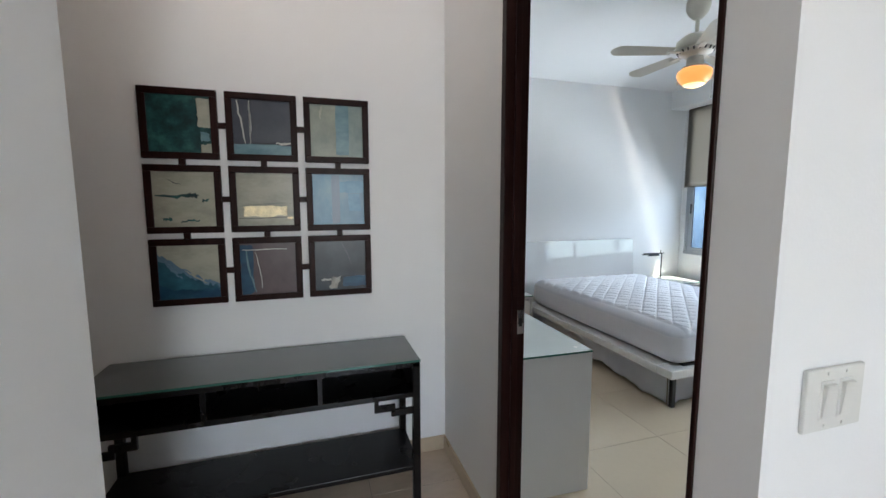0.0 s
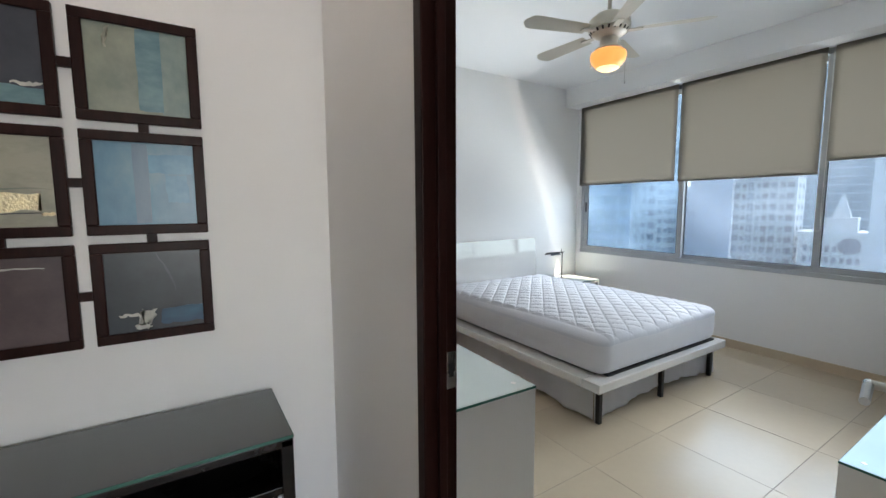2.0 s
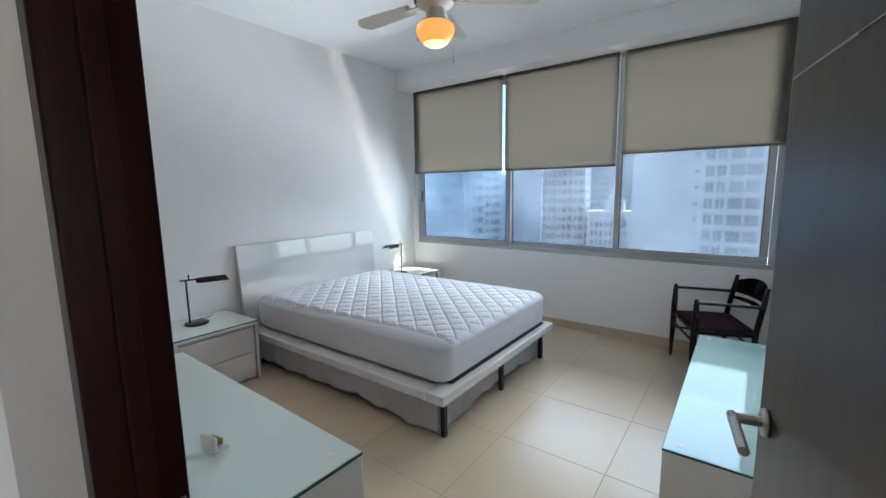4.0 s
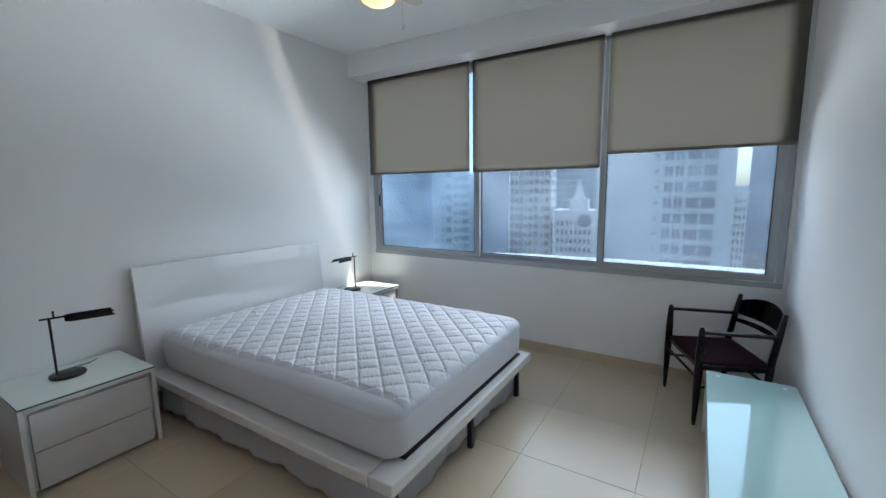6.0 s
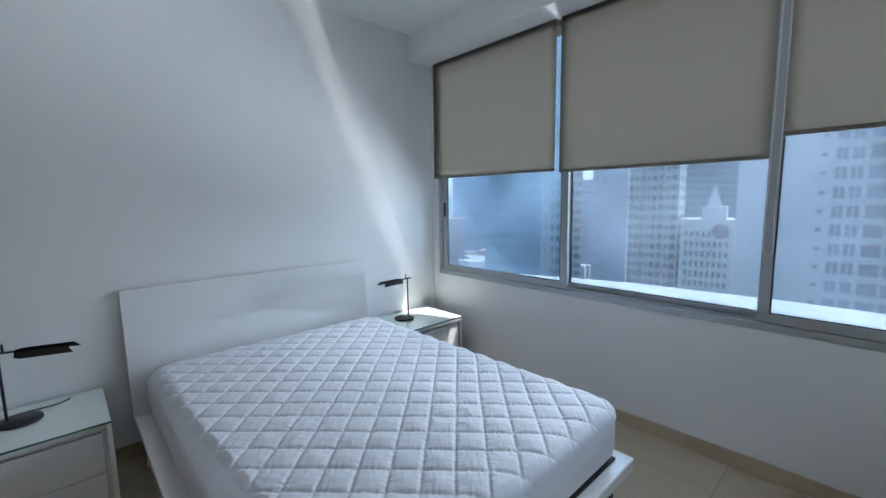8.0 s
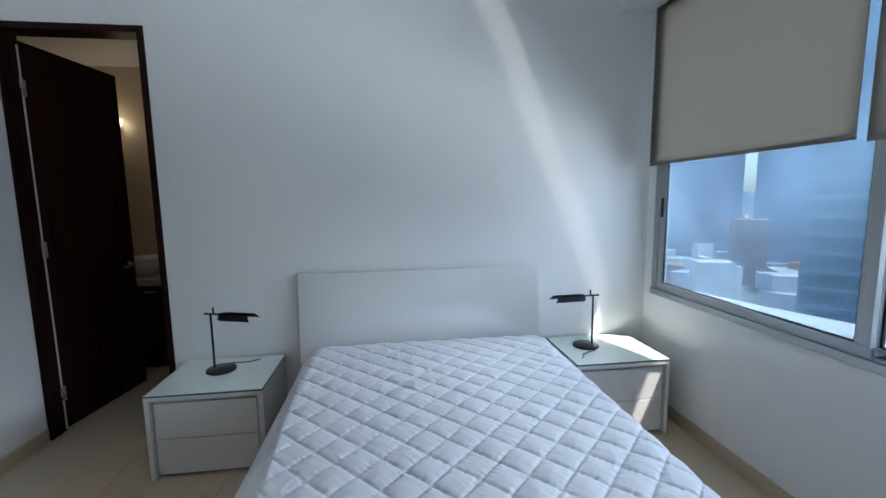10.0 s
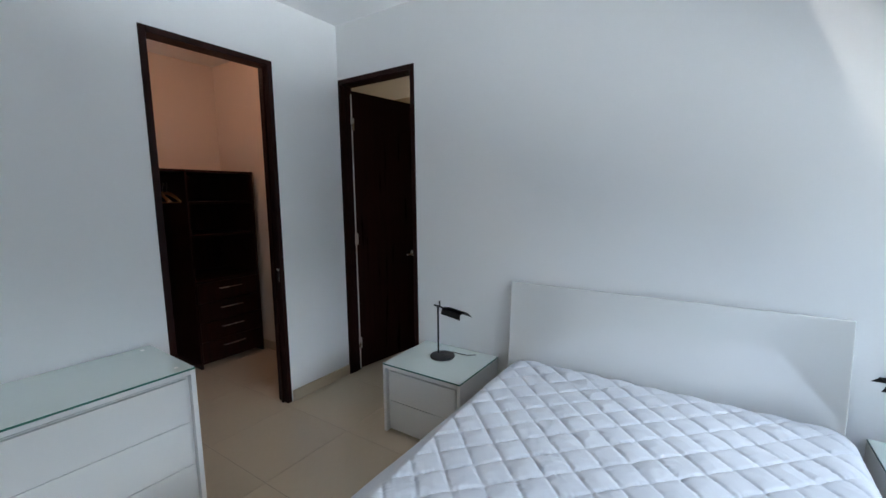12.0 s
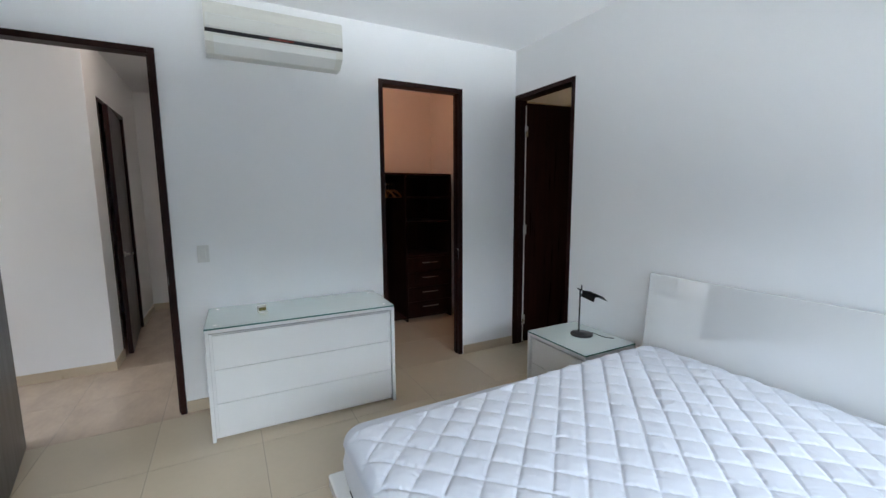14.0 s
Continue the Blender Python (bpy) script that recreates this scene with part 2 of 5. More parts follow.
def sweep(bm, points, r, seg=8):
    """A round bar along points."""
    pts = [Vector(p) for p in points]
    rings = []
    for i, p in enumerate(pts):
        way = (pts[min(i + 1, len(pts) - 1)] - pts[max(i - 1, 0)]).normalized()
        q = way.to_track_quat("Z", "Y")
        rings.append([bm.verts.new(p + q @ Vector((r * math.cos(2 * math.pi * k / seg), r * math.sin(2 * math.pi * k / seg), 0))) for k in range(seg)])
    for a, b in zip(rings, rings[1:]):
        for k in range(seg):
            bm.faces.new((a[k], a[(k + 1) % seg], b[(k + 1) % seg], b[k]))
    bm.faces.new(rings[0][::-1])
    bm.faces.new(rings[-1])
    return bm


def structure(name, boxes, mat, label, category="wall", bevel=0.0):
    bm = bmesh.new()
    for lo, hi in boxes:
        box(bm, lo, hi, bevel)
    return tagged(link(name, bm, mat), label, category, kind="structure")


# ---- the rooms ----
CEIL_Z = 2.93
HEAD_Y = 5.775        # face of the wall behind the bed
WIN_X = 4.010         # inner face of the window wall
SOUTH_Y = 1.965       # bedroom face of the wall behind the open door
DOOR_H = 2.505
SILL_Z = 0.80

# wall with the entry and closet doors, hall on its far side
structure("wall_west", [((-0.07, 1.81, 0), (0, 1.939, CEIL_Z)), ((-0.07, 1.939, DOOR_H), (0, 2.845, CEIL_Z)),
                        ((-0.07, 2.845, 0), (0, 3.72, CEIL_Z)), ((-0.10, 3.72, 0), (0, 4.375, CEIL_Z)), ((-0.10, 4.375, DOOR_H), (0, 5.165, CEIL_Z)),
                        ((-0.10, 5.165, 0), (0, HEAD_Y, CEIL_Z))], WALL, "white painted bedroom wall with two dark-framed doorways")
structure("wall_north", [((-2.00, HEAD_Y, 0), (0.012, HEAD_Y + 0.12, CEIL_Z)), ((0.012, HEAD_Y, DOOR_H), (0.78, HEAD_Y + 0.12, CEIL_Z)),
                         ((0.78, HEAD_Y, 0), (WIN_X, HEAD_Y + 0.12, CEIL_Z))], WALL, "white painted wall behind the bed headboard")
structure("wall_south", [((0, 1.81, 0), (0.98, 1.93, CEIL_Z)), ((0.98, 1.81, 0), (4.27, SOUTH_Y, CEIL_Z))], WALL, "plain white bedroom wall behind the low bench")
structure("wall_east", [((WIN_X, SOUTH_Y, 0), (4.27, HEAD_Y + 0.12, SILL_Z)), ((WIN_X, SOUTH_Y, 2.71), (4.12, HEAD_Y + 0.12, CEIL_Z)),
                        ((WIN_X, 5.70, SILL_Z), (4.12, HEAD_Y + 0.12, 2.71)), ((WIN_X, SOUTH_Y, SILL_Z), (4.12, 1.99, 2.71))],
          WALL, "white wall below and round the wide window")
structure("window_soffit", [((3.742, SOUTH_Y, 2.70), (WIN_X, HEAD_Y, CEIL_Z))], CEIL, "white boxed soffit above the roller blinds", "soffit", 0.004)
structure("ceiling", [((-3.7, -2.6, CEIL_Z), (4.27, HEAD_Y + 0.12, CEIL_Z + 0.15))], CEIL, "smooth white painted ceiling", "ceiling")

# hall, alcove, living room
structure("wall_alcove", [((-3.60, 3.60, 0), (-0.07, 3.72, CEIL_Z))], HALL_WALL, "white hall wall that carries the framed prints")
for n, lo, hi in (("wall_hall_corner", (-1.45, -2.6, 0), (-1.177, 2.22, CEIL_Z)), ("wall_hall_stub", (-1.53, 2.10, 0), (-1.45, 2.22, CEIL_Z)),
                  ("wall_hall_lintel", (-2.62, 2.10, 2.46), (-1.53, 2.22, CEIL_Z)), ("wall_hall_side", (-3.60, 2.10, 0), (-2.62, 2.22, CEIL_Z))):
    structure(n, [(lo, hi)], HALL_WALL, "white painted hall wall round a dark door")
structure("wall_hall_end", [((-3.60, 2.22, 0), (-3.46, 3.60, CEIL_Z))], HALL_WALL, "plain white wall at the hall's end")
# Unseen walls; their opening is placed to let daylight reach the hall.
structure("wall_living", [((-1.45, -2.6, 0), (-0.75, -2.45, CEIL_Z)), ((0.15, -2.6, 0), (4.27, -2.45, CEIL_Z)), ((-0.75, -2.6, 2.15), (0.15, -2.45, CEIL_Z)), ((-0.75, -2.6, 0), (0.15, -2.45, 0.85)),
                          ((3.97, -2.45, 0), (4.27, 1.81, CEIL_Z))], WALL, "plain white living room walls")
structure("wall_spare_room", [((-3.6, 1.2, 0), (-1.45, 1.3, CEIL_Z)), ((-3.6, 1.3, 0), (-3.5, 2.10, CEIL_Z))], WALL, "plain white wall of the room behind the hall door")
# closet
structure("wall_closet", [((-1.98, 3.72, 0), (-1.86, HEAD_Y, CEIL_Z))], CLOSET_WALL, "cream painted back wall of the closet")
for n, lo, hi in (("wall_closet_1", (-1.86, 3.72, 0), (-0.10, 3.735, CEIL_Z)), ("wall_closet_2", (-1.86, HEAD_Y - 0.012, 0), (-0.10, HEAD_Y - 0.001, CEIL_Z)),
                  ("wall_closet_3", (-0.113, 3.735, 0), (-0.101, 4.36, CEIL_Z)), ("wall_closet_4", (-0.113, 5.18, 0), (-0.101, HEAD_Y - 0.012, CEIL_Z))):
    structure(n, [(lo, hi)], CLOSET_WALL, "cream painted side wall of the closet")
# bathroom
structure("wall_bathroom", [((-1.0, 7.40, 0), (1.5, 7.5, 2.75)), ((-1.1, HEAD_Y + 0.12, 0), (-1.0, 7.5, 2.75)), ((1.4, HEAD_Y + 0.12, 0), (1.5, 7.4, 2.75))],
          BATH_WALL, "beige tiled bathroom walls")
structure("ceiling_bathroom", [((-1.1, HEAD_Y + 0.12, 2.75), (1.5, 7.5, 2.85))], CEIL, "white bathroom ceiling", "ceiling")

# skirting
B = 0.085
structure("baseboard", [((0, 2.853, 0), (0.012, 4.36, B)), ((0, 5.18, 0), (0.012, HEAD_Y - 0.002, B)), ((0.80, HEAD_Y - 0.012, 0), (WIN_X - 0.012, HEAD_Y, B)),
                        ((WIN_X - 0.012, SOUTH_Y + 0.012, 0), (WIN_X, HEAD_Y, B)), ((0.98, SOUTH_Y, 0), (WIN_X, SOUTH_Y + 0.012, B))],
          BASEB, "beige tile skirting along the bedroom walls", "baseboard", 0.002)
structure("baseboard_hall", [((-3.46, 3.588, 0), (-0.082, 3.60, B)), ((-0.082, 2.853, 0), (-0.07, 3.60, B)), ((-1.177, -2.4, 0), (-1.165, 2.232, B)),
                             ((-1.53, 2.22, 0), (-1.177, 2.232, B)), ((-3.46, 2.22, 0), (-2.66, 2.232, B)), ((-3.46, 2.232, 0), (-3.448, 3.588, B)),
                             ((-0.082, 1.81, 0), (-0.07, 1.93, B)), ((-0.082, 1.798, 0), (3.9, 1.81, B)), ((-1.86, HEAD_Y - 0.024, 0), (-0.13, HEAD_Y - 0.012, B))],
          BASEB, "beige marble skirting along the hall walls", "baseboard", 0.002)


def door_frame(name, axis, lo, hi, top, near, far, label, w0=0.032):
    """A dark lining round an opening that runs along axis from lo to hi, in a wall from near to far."""
    w, p = 0.032, 0.006
    bm_list = (("jamb", (lo - p, near - p, 0), (lo + w0, far + p, top + p)), ("jamb", (hi - w, near - p, 0), (hi + p, far + p, top + p)),
               ("head", (lo + w0, near - p, top - w), (hi - w, far + p, top + p)))
    root = tagged(new(name), label, "door frame", kind="structure")
    for n, a, b in bm_list:
        if axis == "y":
            a, b = (a[1], a[0], a[2]), (b[1], b[0], b[2])
        part(n, boxed(a, b, 0.003), WENGE, root)
    # the rebate that the leaf closes against
    q = (near + far) / 2
    for n, a, b in (("stop", (lo + w0, q - 0.012, 0), (lo + w0 + 0.006, q + 0.012, top - w)), ("stop", (hi - w - 0.012, q - 0.012, 0), (hi - w, q + 0.012, top - w))):
        if axis == "y":
            a, b = (a[1], a[0], a[2]), (b[1], b[0], b[2])
        part(n, boxed(a, b, 0.002), WENGE, root)
    return root


def strike_plate(parent, x, y, z):
    """A steel keep, let into a jamb that faces -y."""
    bm = boxed((x - 0.014, y - 0.003, z - 0.05), (x + 0.014, y + 0.002, z + 0.05), 0.002)
    p = part("strike_plate", bm, STEEL, parent, "brushed steel strike plate")
    part("latch_hole", boxed((x - 0.007, y - 0.0042, z - 0.018), (x + 0.007, y - 0.0015, z + 0.018)), RUBBER, p)
    for dz in (-0.038, 0.038):
        part("screw", rod(bmesh.new(), (x, y - 0.0045, z + dz), (x, y - 0.002, z + dz), 0.004, seg=10), STEEL, p)


entry = door_frame("door_frame_1", "y", 1.939, 2.845, DOOR_H, -0.07, 0.018, "dark wenge door lining of the bedroom entry", 0.006)
strike_plate(entry, 0.004, 2.845 - 0.032, 1.0)
closet_frame = door_frame("door_frame_2", "y", 4.375, 5.165, DOOR_H, -0.10, 0, "dark wenge lining of the closet doorway")
strike_plate(closet_frame, -0.02, 5.165 - 0.032, 1.0)
door_frame("door_frame_3", "x", 0.012, 0.78, DOOR_H, HEAD_Y, HEAD_Y + 0.12, "dark wenge lining of the bathroom doorway", 0.014)
door_frame("door_frame_4", "x", -2.62, -1.53, 2.46, 2.10, 2.22, "dark wooden lining of the hall door")


def lever(parent, at, side, reach, length=0.12):
    """A steel lever on a round rose. side: +1 or -1 along the leaf's local y; reach: the way the lever points along x."""
    x, y, z = at
    bm = rod(bmesh.new(), (x, y, z), (x, y + side * 0.010, z), 0.027, seg=24)
    rose = part("handle_rose", bm, STEEL, parent, "round brushed steel rose", True)
    bm = rod(bmesh.new(), (x, y + side * 0.008, z), (x, y + side * 0.062, z), 0.0105, seg=14)
    part("handle_neck", bm, STEEL, rose)
    bm = bmesh.new()
    rod(bm, (x - reach * 0.010, y + side * 0.058, z), (x + reach * length, y + side * 0.062, z - 0.004), 0.0105, 0.0095, seg=14)
    part("handle_lever", bm, STEEL, rose, "brushed steel lever")


def door_leaf(name, hinge, turn, width, height, label, levers=(), grooves=(), hinges=(), mat=None):
    """A leaf from its hinge along local x, 40 mm thick towards +y."""
    root = tagged(new(name), label, "door", kind="structure")
    root.matrix_world = pose(*hinge, 0, 0, turn)
    cuts = [0.0, *sorted(grooves), height - 0.012]
    for a, b in zip(cuts, cuts[1:]):
        part("panel", boxed((0, 0, 0.008 + a), (width, 0.040, 0.008 + b - 0.003), 0.0018), mat or DOOR, root)
    if len(cuts) > 2:
        part("core", boxed((0.004, 0.003, 0.02), (width - 0.004, 0.037, height - 0.03)), mat or DOOR, root)
        for z in grooves:
            part("inlay", boxed((0.0005, -0.0006, z + 0.0052), (width - 0.0005, 0.0406, z + 0.0080)), STEEL, root, "pale metal inlay line across the leaf")
    for side, reach in levers:
        lever(root, (width - 0.062, 0.040 if side > 0 else 0.0, 1.0), side, reach)
    for z in hinges:
        bm = boxed((-0.030, 0.037, z - 0.05), (0.030, 0.0425, z + 0.05), 0.002)
        rod(bm, (-0.004, 0.046, z - 0.05), (-0.004, 0.046, z + 0.05), 0.008, seg=12)
        part("hinge", bm, STEEL, root, "satin steel butt hinge")
    return root


door_leaf("door_1", (0.030, 1.952, 0), 11.0, 0.86, 2.45, "open dark bedroom door, window sheen painted in as grey, with a steel lever", levers=((1, -1), (-1, -1)), grooves=(1.66,), mat=SHEENDOOR)
door_leaf("door_2", (0.016, HEAD_Y + 0.132, 0), 82.0, 0.73, 2.462, "dark wenge bathroom door standing open", levers=((-1, -1),), hinges=())
door_leaf("door_3", (-0.118, 4.415, 0), 176.0, 0.70, 2.43, "dark wenge closet door folded open", levers=((-1, -1),))
door_leaf("door_4", (-2.58, 2.16, 0), 5.0, 1.00, 2.42, "dark brown hall door standing ajar", levers=((1, -1),))
root = bpy.data.objects["door_2"]
for z in (0.25, 1.20, 2.18):
    bm = boxed((-0.056, -0.012, z - 0.05), (0.012, -0.006, z + 0.05), 0.001)
    rod(bm, (-0.020, -0.016, z - 0.052), (-0.020, -0.016, z + 0.052), 0.009, seg=12)
    part("hinge", bm, STEEL, root, "satin steel butt hinge")

# Pale strip stands in for light through the gap at the hinges.
part("gap_light_strip", boxed((-0.022, -0.014, 0.012), (-0.008, 0.001, 2.425), 0.001), PLASTIC, root, "pale strip painting the light gap down the hinge edge")

# ---- window ----
win = tagged(new("window_1"), "wide three-bay aluminium sliding window with dusty panes", "window", kind="structure")
F0, F1 = WIN_X + 0.004, WIN_X + 0.085
Y0, Y1, MULL = 1.992, 5.700, (3.205, 4.385)
for n, lo, hi in (("frame_sill", (F0 - 0.012, Y0, SILL_Z), (F1, Y1, SILL_Z + 0.040)), ("frame_head", (F0, Y0, 2.66), (F1, Y1, 2.708)),
                  ("frame_side", (F0, Y0, SILL_Z + 0.04), (F1, Y0 + 0.045, 2.66)), ("frame_side", (F0, Y1 - 0.045, SILL_Z + 0.04), (F1, Y1, 2.66))):
    part(n, boxed(lo, hi, 0.003), ALU, win)
bm = bmesh.new()
for k in range(3):
    box(bm, (F0 + 0.006 + k * 0.024, Y0 + 0.05, SILL_Z + 0.040), (F0 + 0.010 + k * 0.024, Y1 - 0.05, SILL_Z + 0.052))
part("sill_track", bm, ALU, win)


def sash(lo, hi, x, rail, stile, name, pane=PANE):
    s = part(name, boxed((x, lo, SILL_Z + 0.044), (x + 0.028, hi, SILL_Z + 0.044 + rail), 0.003), ALU, win)
    part("top_rail", boxed((x, lo, 2.61), (x + 0.028, hi, 2.66), 0.003), ALU, s)
    for a in (lo, hi - stile):
        part("stile", boxed((x, a, SILL_Z + 0.044 + rail), (x + 0.028, a + stile, 2.61), 0.003), ALU, s)
    bm = bmesh.new()
    for a, b in (((lo + stile - 0.001, 0), (lo + stile + 0.007, 0)), ((hi - stile - 0.007, 0), (hi - stile + 0.001, 0))):
        box(bm, (x + 0.008, a[0], SILL_Z + 0.044 + rail), (x + 0.020, b[0], 2.61))
    box(bm, (x + 0.008, lo + stile + 0.007, SILL_Z + 0.044 + rail), (x + 0.020, hi - stile - 0.007, SILL_Z + 0.050 + rail))
    part("gasket", bm, RUBBER, s)
    g = part("pane", boxed((x + 0.012, lo + stile, SILL_Z + 0.044 + rail), (x + 0.016, hi - stile, 2.61)), pane, s)
    g.visible_shadow = False
    return s


left = sash(MULL[1] - 0.03, Y1 - 0.047, F0 + 0.004, 0.045, 0.055, "sash", HAZY_PANE)
sash(MULL[0] - 0.01, MULL[1] + 0.02, F0 + 0.052, 0.036, 0.045, "fixed_light")
sash(Y0 + 0.047, MULL[0] + 0.035, F0 + 0.004, 0.045, 0.050, "sash")
part("sash_latch", boxed((F0 - 0.004, Y1 - 0.088, 1.34), (F0 + 0.006, Y1 - 0.066, 1.47), 0.004), DARKMETAL, left, "black recessed sash latch")


def roller_blind(lo, hi, bottom, label):
    b = thing("roller_blind", (3.955, (lo + hi) / 2, bottom), label, "roller blind", "blinds over the window")
    h, w = 2.699 - bottom, (hi - lo) / 2
    bm = bmesh.new()
    n, rows = 24, 14
    grid = [[bm.verts.new((0.0016 * math.sin(7 * j / n + lo) * (1 - i / rows) * 1.5, -w + 2 * w * j / n, h * i / rows)) for j in range(n + 1)] for i in range(rows + 1)]
    for i in range(rows):
        for j in range(n):
            bm.faces.new((grid[i][j], grid[i][j + 1], grid[i + 1][j + 1], grid[i + 1][j]))
    bmesh.ops.solidify(bm, geom=bm.faces[:], thickness=0.0015)
    part("fabric", bm, BLIND, b, smooth=True)
    part("hem_bar", boxed((-0.0035, -w, 0.0), (0.0035, w, 0.022), 0.003), BLIND, b)
    bm = rod(bmesh.new(), (0.024, -w, h - 0.026), (0.024, w, h - 0.026), 0.023, seg=20)
    part("roller_tube", bm, ALU, b)
    return b


roller_blind(4.428, 5.690, 1.688, "taupe fabric roller blind half drawn down")
roller_blind(3.230, 4.392, 1.676, "taupe fabric roller blind half drawn down")
roller_blind(2.000, 3.182, 1.780, "taupe fabric roller blind drawn a little higher")


def bead_chain(y, z0, z1, x=3.955):
    c = thing("blind_chain", (x, y, z0), "thin white plastic bead chain hanging from a blind", "chain", "chains of the blinds")
    pts = [(0, -0.012, z1 - z0)] + [(0, -0.012 - 0.006 * math.sin(math.pi * k / 8), (z1 - z0) * (1 - k / 8)) for k in range(1, 8)]
    pts += [(0, 0.02 * -math.cos(math.pi * k / 8), -0.02 * math.sin(math.pi * k / 8)) for k in range(9)] + [(0, 0.015, z1 - z0)]
    part("loop", sweep(bmesh.new(), pts, 0.0018, 6), PLASTIC, c)


bead_chain(5.715, 1.15, 2.66)
bead_chain(3.206, 1.22, 2.66, 3.965)
bead_chain(1.975, 1.25, 2.66)


# ---- bedroom furniture ----
def case(name, where, w, d, h, drawers, label, category, turn=0.0, dots=True, knee=0.0, top_mat=None):
    """A white lacquered case, its front towards local -y, with flush handleless drawers and a glass top."""
    c = thing(name, where, label, category, turn=turn)
    t = 0.022
    for sx in (-1, 1):
        a, b = sorted((sx * w / 2, sx * (w / 2 - t)))
        part("side_panel", boxed((a, -d / 2, 0), (b, d / 2, h - 0.012), 0.002), LACQUER, c)
    part("top_panel", boxed((-w / 2 + t, -d / 2, h - 0.012 - t), (w / 2 - t, d / 2, h - 0.012), 0.0015), LACQUER, c)
    part("back_panel", boxed((-w / 2 + t, d / 2 - 0.012, 0.05), (w / 2 - t, d / 2, h - 0.034)), LACQUER, c)
    part("plinth", boxed((-w / 2 + t, -d / 2 + 0.05, 0.0), (w / 2 - t, -d / 2 + 0.065, 0.035)), LACQUER, c)
    z0, z1 = 0.022, h - 0.052
    step = (z1 - z0) / drawers
    for k in range(drawers):
        part("drawer_front", boxed((-w / 2 + t + 0.018, -d / 2 + 0.012, z0 + k * step + 0.002), (w / 2 - t - 0.018, -d / 2 + 0.032, z0 + (k + 1) * step - 0.002), 0.0025), LACQUER, c)
    part("carcass", boxed((-w / 2 + t, -d / 2 + 0.034, 0.04), (w / 2 - t, d / 2 - 0.014, h - 0.05)), LACQUER, c)
    g = part("glass_top", boxed((-w / 2, -d / 2 - 0.002, h - 0.0115), (w / 2, d / 2, h - 0.0018), 0.0012), EDGEGLASS, c, "green-edged glass top")
    part("painted_face", boxed((-w / 2 + 0.002, -d / 2, h - 0.003), (w / 2 - 0.002, d / 2 - 0.002, h), 0.001), top_mat or FROST, g, "pale mint glass surface")
    if dots:
        for sx in (-1, 1):
            for sy in (-1, 1):
                px, py = sx * (w / 2 - 0.06), sy * (d / 2 - 0.06)
                part("glass_pad", rod(bmesh.new(), (px, py, h + 0.0002), (px, py, h + 0.0012), 0.010, seg=14), PLASTIC, g)
    return c


case("dresser", (0.275, 3.645, 0), 1.231, 0.532, 0.75, 3, "white lacquered three-drawer dresser with a mint glass top", "dresser", turn=88.6)
case("low_bench", (2.448, 2.204, 0), 1.66, 0.430, 0.395, 2, "long low white cabinet with an aqua glass top beneath the wall", "cabinet", turn=180, top_mat=AQUA_TOP)
case("nightstand", (1.170, 5.513, 0), 0.60, 0.50, 0.48, 2, "white two-drawer nightstand with a mint glass top", "nightstand", dots=False)
case("nightstand", (3.567, 5.517, 0), 0.60, 0.50, 0.49, 2, "white two-drawer nightstand in the window corner", "nightstand", dots=False)

# bed: x 1.57 to 3.23, head at the wall
bed = thing("bed", (2.41, 4.6, 0), "white lacquered platform bed with a leaning headboard", "bed")
BW, BY0, BY1 = 0.825, -1.075, 1.06
part("foot_rail", boxed((-BW, BY0, 0.232), (BW, BY0 + 0.14, 0.296), 0.008), LACQUER, bed)
for sx in (-1, 1):
    a, b = sorted((sx * BW, sx * (BW - 0.14)))
    part("side_rail", boxed((a, BY0 + 0.14, 0.232), (b, BY1, 0.296), 0.008), LACQUER, bed)
part("slat_base", boxed((-BW + 0.14, BY0 + 0.14, 0.236), (BW - 0.14, BY1, 0.288), 0.002), WENGE, bed)
# Black slab added to draw the shadow gap below the mattress.
part("gap_shade", boxed((-0.66, -1.02, 0.2965), (0.745, 1.02, 0.3085), 0.002), RUBBER, bed, "black slab added as the shadow gap under the mattress")
hb = bmesh.new()
box(hb, (-0.80, -0.016, 0.0), (0.80, 0.016, 0.80), 0.004, m=Matrix.Translation((-0.028, 1.071, 0.222)) @ Matrix.Rotation(radians(-5.0), 4, "X"))
part("headboard", hb, HIGHGLOSS, bed, "tilted white lacquered headboard")
for x in (-0.750, -0.033, 0.682):
    for y in (BY0 + 0.055, 0.95):
        part("leg", boxed((x - 0.016, y - 0.016, 0), (x + 0.016, y + 0.016, 0.232), 0.003), DARKMETAL, bed, "square black metal leg")

# the skirt hangs in folds from under the platform
sk = thing("bed_skirt", (2.41, 4.6, 0), "pale grey cloth bed skirt with a scalloped hem", "bed skirt")


